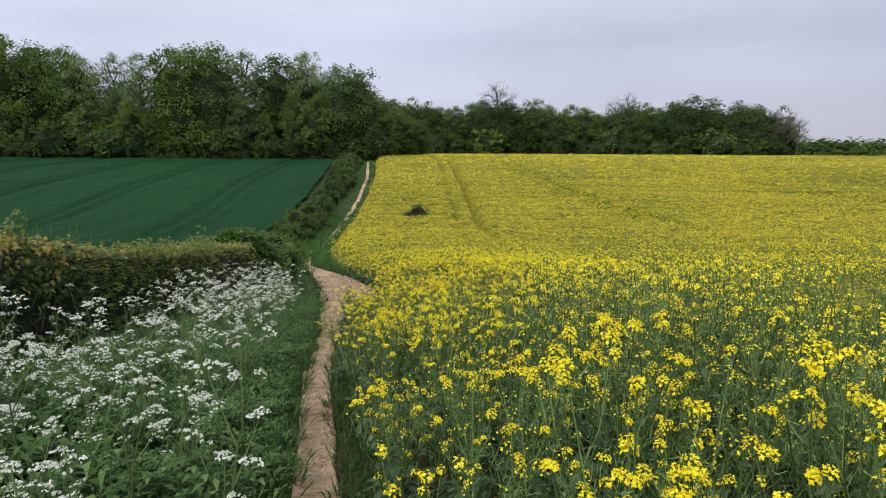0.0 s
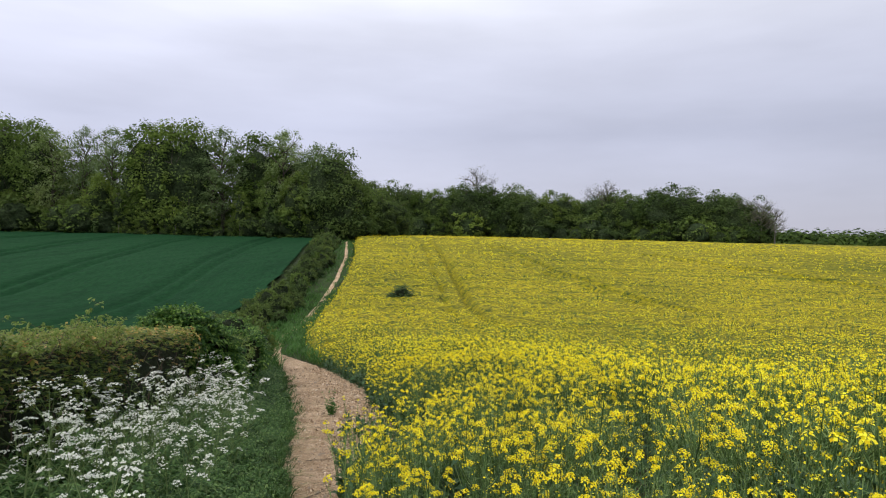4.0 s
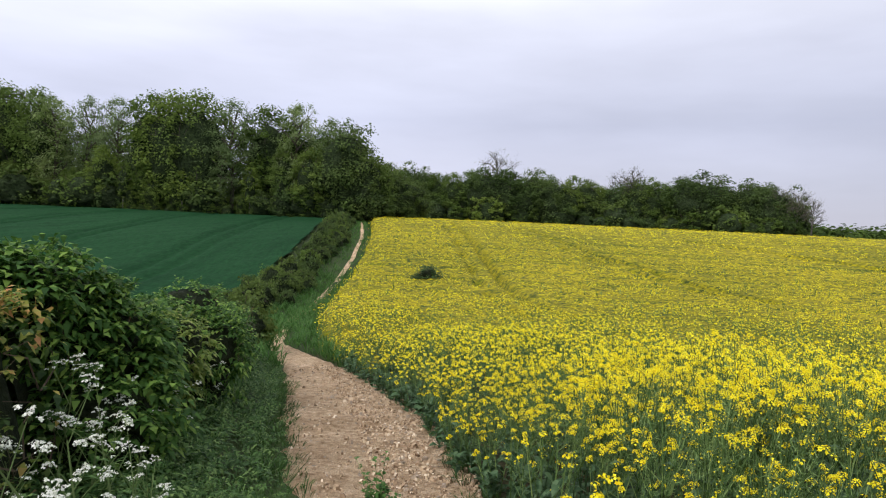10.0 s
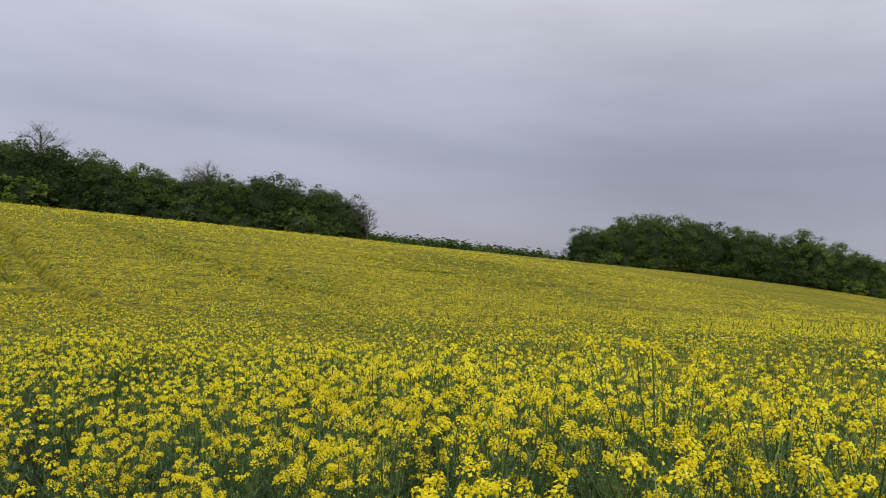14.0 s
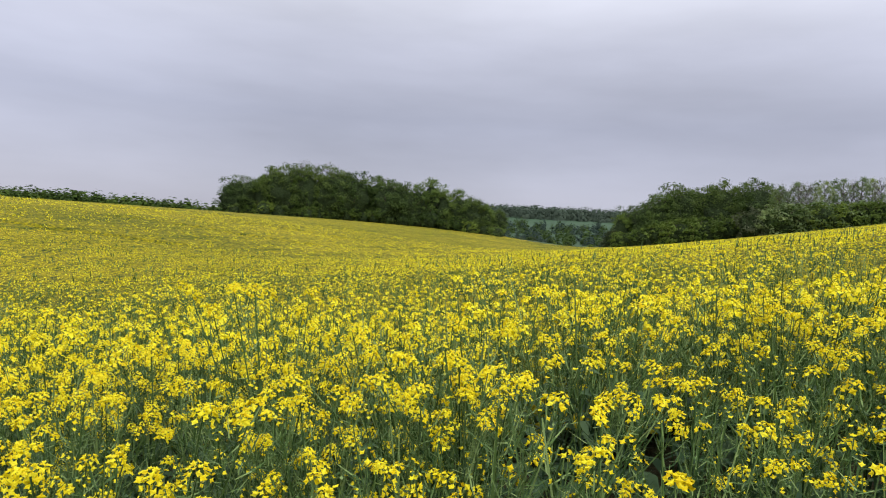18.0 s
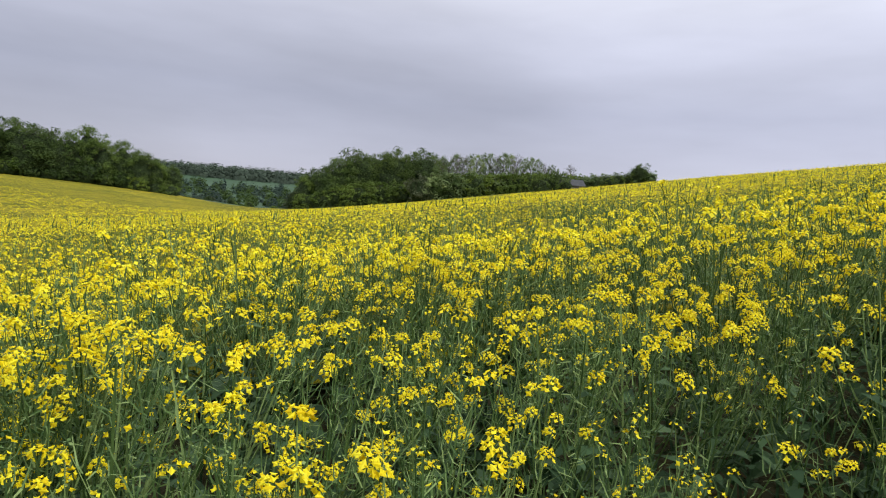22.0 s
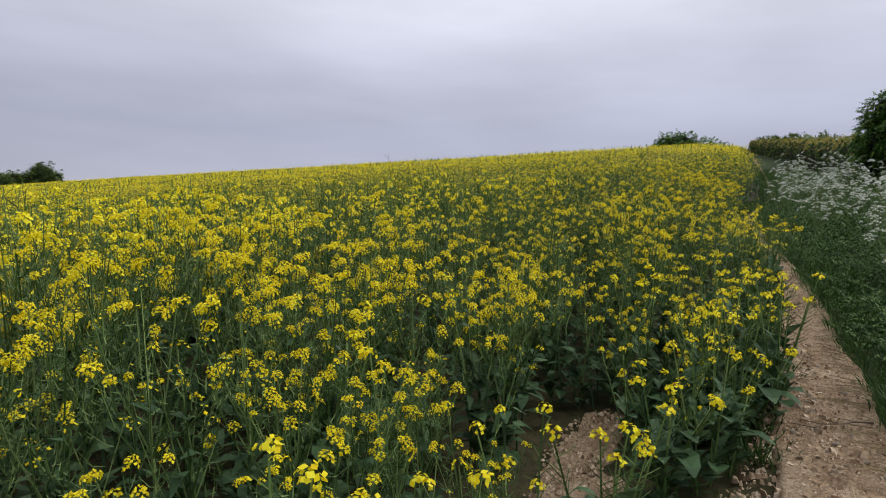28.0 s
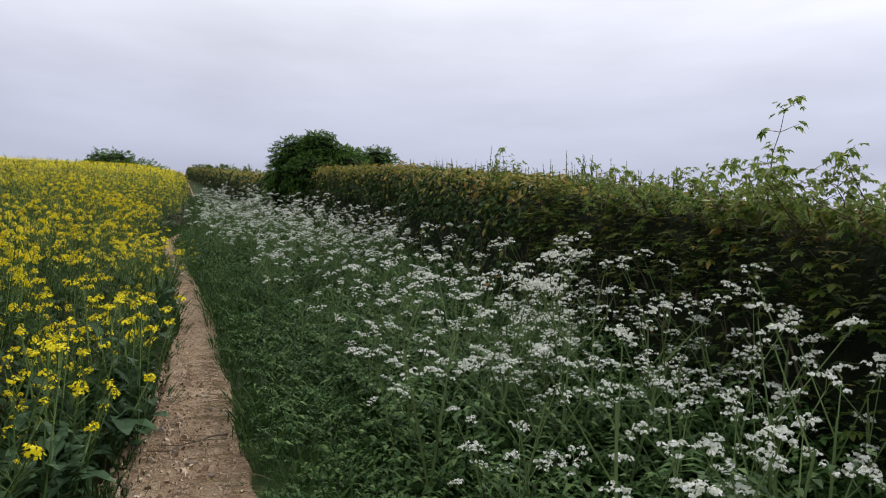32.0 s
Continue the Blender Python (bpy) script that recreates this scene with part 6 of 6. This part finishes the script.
# loose crumbs of soil and flint, mostly on the side next to the crop
gravel = Soup()
for k in range(10500):
    y = gs.uniform(9.0, 25) if k < 8000 else gs.uniform(13.2, 27)
    mid, half = float(PATH_MID(y)), float(PATH_HALF(y))
    side = gs.uniform(-0.95, 1.3) if gs.uniform() < 0.3 else gs.uniform(0.05, 1.35)
    x = mid + side * half
    if x > float(CROP_EDGE(y)) + 0.15:
        continue
    r = 0.005 + 0.016 * gs.uniform() ** 2.5 if k < 8000 else 0.012 + 0.028 * gs.uniform() ** 2
    c = np.array([x, y, float(ground_height(x, y)) + 0.03 + r * 0.2])
    a, tw = gs.uniform(0, 6.28), gs.uniform(0.7, 1.5)
    e1, e2 = np.array([math.cos(a), math.sin(a), gs.normal() * 0.2]) * r * tw, np.array([-math.sin(a), math.cos(a), gs.normal() * 0.2]) * r
    up = np.array([gs.normal() * 0.2, gs.normal() * 0.2, 0.75]) * r
    b = [c - e1 - up, c + e2 - up, c + e1 - up, c - e2 - up]
    t = [c + up - e1 * 0.6, c + up + e2 * 0.6, c + up + e1 * 0.6, c + up - e2 * 0.6]
    gravel.add([[t[0], t[3], t[2], t[1]]] + [[b[i], b[(i + 1) % 4], t[(i + 1) % 4], t[i]] for i in range(4)], 1 if gs.uniform() < 0.12 else 0)
for k in range(5000):
    y = gs.uniform(4.0, 14.0)
    x = float(PATH_MID(y)) + gs.uniform(-0.85, 0.85) * float(PATH_HALF(y))
    r = 0.003 + 0.008 * gs.uniform() ** 2
    c = np.array([x, y, float(ground_height(x, y)) + 0.032])
    a = gs.uniform(0, 6.28)
    e1, e2, up = np.array([math.cos(a), math.sin(a), 0]) * r * 1.3, np.array([-math.sin(a), math.cos(a), 0]) * r, np.array([0, 0, r * 0.8])
    gravel.add([[c - e1, c + e2, c + up + e2 * 0.3, c + up - e1 * 0.3], [c + e2, c + e1, c + up + e1 * 0.3, c + up + e2 * 0.3], [c + e1, c - e2, c + up - e2 * 0.3, c + up + e1 * 0.3], [c - e2, c - e1, c + up - e1 * 0.3, c + up - e2 * 0.3]], 0)
for px_, py_, rx_, ry_ in ((-0.92, 11.15, 0.16, 0.42), (-1.08, 11.75, 0.24, 0.42), (-1.6, 13.6, 0.45, 0.65)):
    for k in range(420):
        a, f = gs.uniform(0, 6.28), gs.uniform() ** 0.5
        x, y, r = px_ + rx_ * f * math.cos(a), py_ + ry_ * f * math.sin(a), 0.004 + 0.014 * gs.uniform() ** 3
        c = np.array([x, y, float(ground_height(x, y)) + 0.02])
        e1, e2, up = np.array([math.cos(a), math.sin(a), 0]) * r * 1.3, np.array([-math.sin(a), math.cos(a), 0]) * r, np.array([0, 0, r])
        gravel.add([[c - e1, c + e2, c + up + e2 * 0.3, c + up - e1 * 0.3], [c + e2, c + e1, c + up + e1 * 0.3, c + up + e2 * 0.3], [c + e1, c - e2, c + up - e2 * 0.3, c + up + e1 * 0.3], [c - e2, c - e1, c + up - e1 * 0.3, c + up - e2 * 0.3]], 0)
M_CRUMB = leafy("soil_crumb", ((0.0, (0.14, 0.09, 0.055)), (0.35, (0.34, 0.24, 0.155)), (0.8, (0.54, 0.41, 0.28)), (1.0, (0.7, 0.59, 0.46))), rough=0.95, through_light=0.0)
tagged(part("path_gravel", gravel, [M_CRUMB, M_STONE]), "loose crumbs of pale soil and small flints on the footpath", "gravel", kind="stuff")


# bleached grass stalks trodden out over the path's verge side, and two dead stems
straw = Soup()
for k in range(150):
    y = gs.uniform(8.5, 15.0)
    x = float(PATH_MID(y)) - float(PATH_HALF(y)) * gs.uniform(0.55, 1.15)
    z = float(ground_height(x, y)) + 0.045
    a, L = gs.uniform(-0.5, 0.5), gs.uniform(0.08, 0.28)
    p = np.array([x, y, z])
    q = p + np.array([math.cos(a) * L, math.sin(a) * L, gs.uniform(-0.005, 0.01)])
    straw.add(stick(p, (p + q) / 2 + np.array([0, gs.normal() * 0.015, 0.012]), 0.002, 0.0018), 0)
    straw.add(stick((p + q) / 2 + np.array([0, gs.normal() * 0.015, 0.012]), q, 0.0018, 0.001), 0)
M_STRAW = leafy("dry_stalk", ((0.0, (0.16, 0.12, 0.07)), (0.6, (0.34, 0.28, 0.16)), (1.0, (0.2, 0.22, 0.08))), rough=0.8, through_light=0.0)
tagged(part("dry_grass", straw, [M_STRAW]), "bleached trodden grass stalks at the path's edge", "grass", kind="stuff")


def dead_stem(x, y, length, turn):
    """A dry branching stem lying on the ground."""
    g = np.random.default_rng(int(length * 1000))
    st = Soup()
    p = np.zeros(3)
    for j in range(4):
        q = p + np.array([length / 4, g.normal() * 0.02, g.uniform(-0.004, 0.012)])
        st.add(stick(p, q, 0.006 - 0.001 * j, 0.005 - 0.001 * j, 5), 0)
        st.add(stick(q, q + np.array([g.uniform(0.03, 0.08), g.choice((-1, 1)) * g.uniform(0.04, 0.09), 0.01]), 0.003, 0.0015), 0)
        p = q
    o = part("dead_stem", st, [M_TWIG])
    o.location, o.rotation_euler = (x, y, float(ground_height(x, y)) + 0.05), (0, 0, turn)
    tagged(o, "dry brown stem lying on the footpath", "stick")


dead_stem(-2.12, 10.3, 0.42, 0.9)
dead_stem(-2.35, 12.1, 0.3, 0.2)
dead_stem(-2.45, 14.3, 0.24, 2.4)


def barn(az, dist):
    """A small farm building with a grey pitched roof, mostly behind the crop's horizon."""
    x, y = VIEW[0] + dist * math.sin(radians(az)), VIEW[1] + dist * math.cos(radians(az))
    b = new("barn")
    b.location, b.rotation_euler = (x, y, float(height(x, y))), (0, 0, radians(20 - az))
    tagged(b, "small farm building with a grey pitched roof", "building")
    w, d, r = 1.9, 2.3, VIEW[2] + dist * math.tan(radians(3.5)) - float(height(x, y))
    e = r - 1.2
    walls = Soup()
    for s in (-1, 1):
        walls.add([[(-d, s * w, 0), (d, s * w, 0), (d, s * w, e), (-d, s * w, e)]], 0)
        walls.add([[(s * d, -w, 0), (s * d, w, 0), (s * d, w, e), (s * d, -w, e)], [(s * d, -w, e), (s * d, w, e), (s * d, 0, r), (s * d, 0, r)]], 0)
    part("wall", walls, [M_PLASTER], b)
    roof = Soup()
    for s in (-1, 1):
        a = [(-d - 0.3, s * (w + 0.3), e - 0.2), (d + 0.3, s * (w + 0.3), e - 0.2), (d + 0.3, 0, r + 0.05), (-d - 0.3, 0, r + 0.05)]
        t = [(p[0], p[1], p[2] + 0.15) for p in a]
        roof.add([a, t] + [[a[i], a[(i + 1) % 4], t[(i + 1) % 4], t[i]] for i in range(4)], 0)
    part("roof", roof, [M_SLATE], b)
    door = Soup()
    door.add([[(-d - 0.05, -0.9, 0), (-d - 0.05, 0.9, 0), (-d - 0.05, 0.9, 2.3), (-d - 0.05, -0.9, 2.3)]], 0)
    part("door", door, [M_TWIG], b)


M_PLASTER = mottled("weathered_wall", ((0.3, (0.12, 0.1, 0.09)), (0.7, (0.2, 0.18, 0.16))), 3.0, 0.5, (0.8, 0.8, 0.8))
M_SLATE = mottled("grey_roof", ((0.3, (0.06, 0.063, 0.07)), (0.7, (0.1, 0.104, 0.112))), 4.0, 0.6, (0.8, 0.8, 0.8))
barn(108.8, 146)
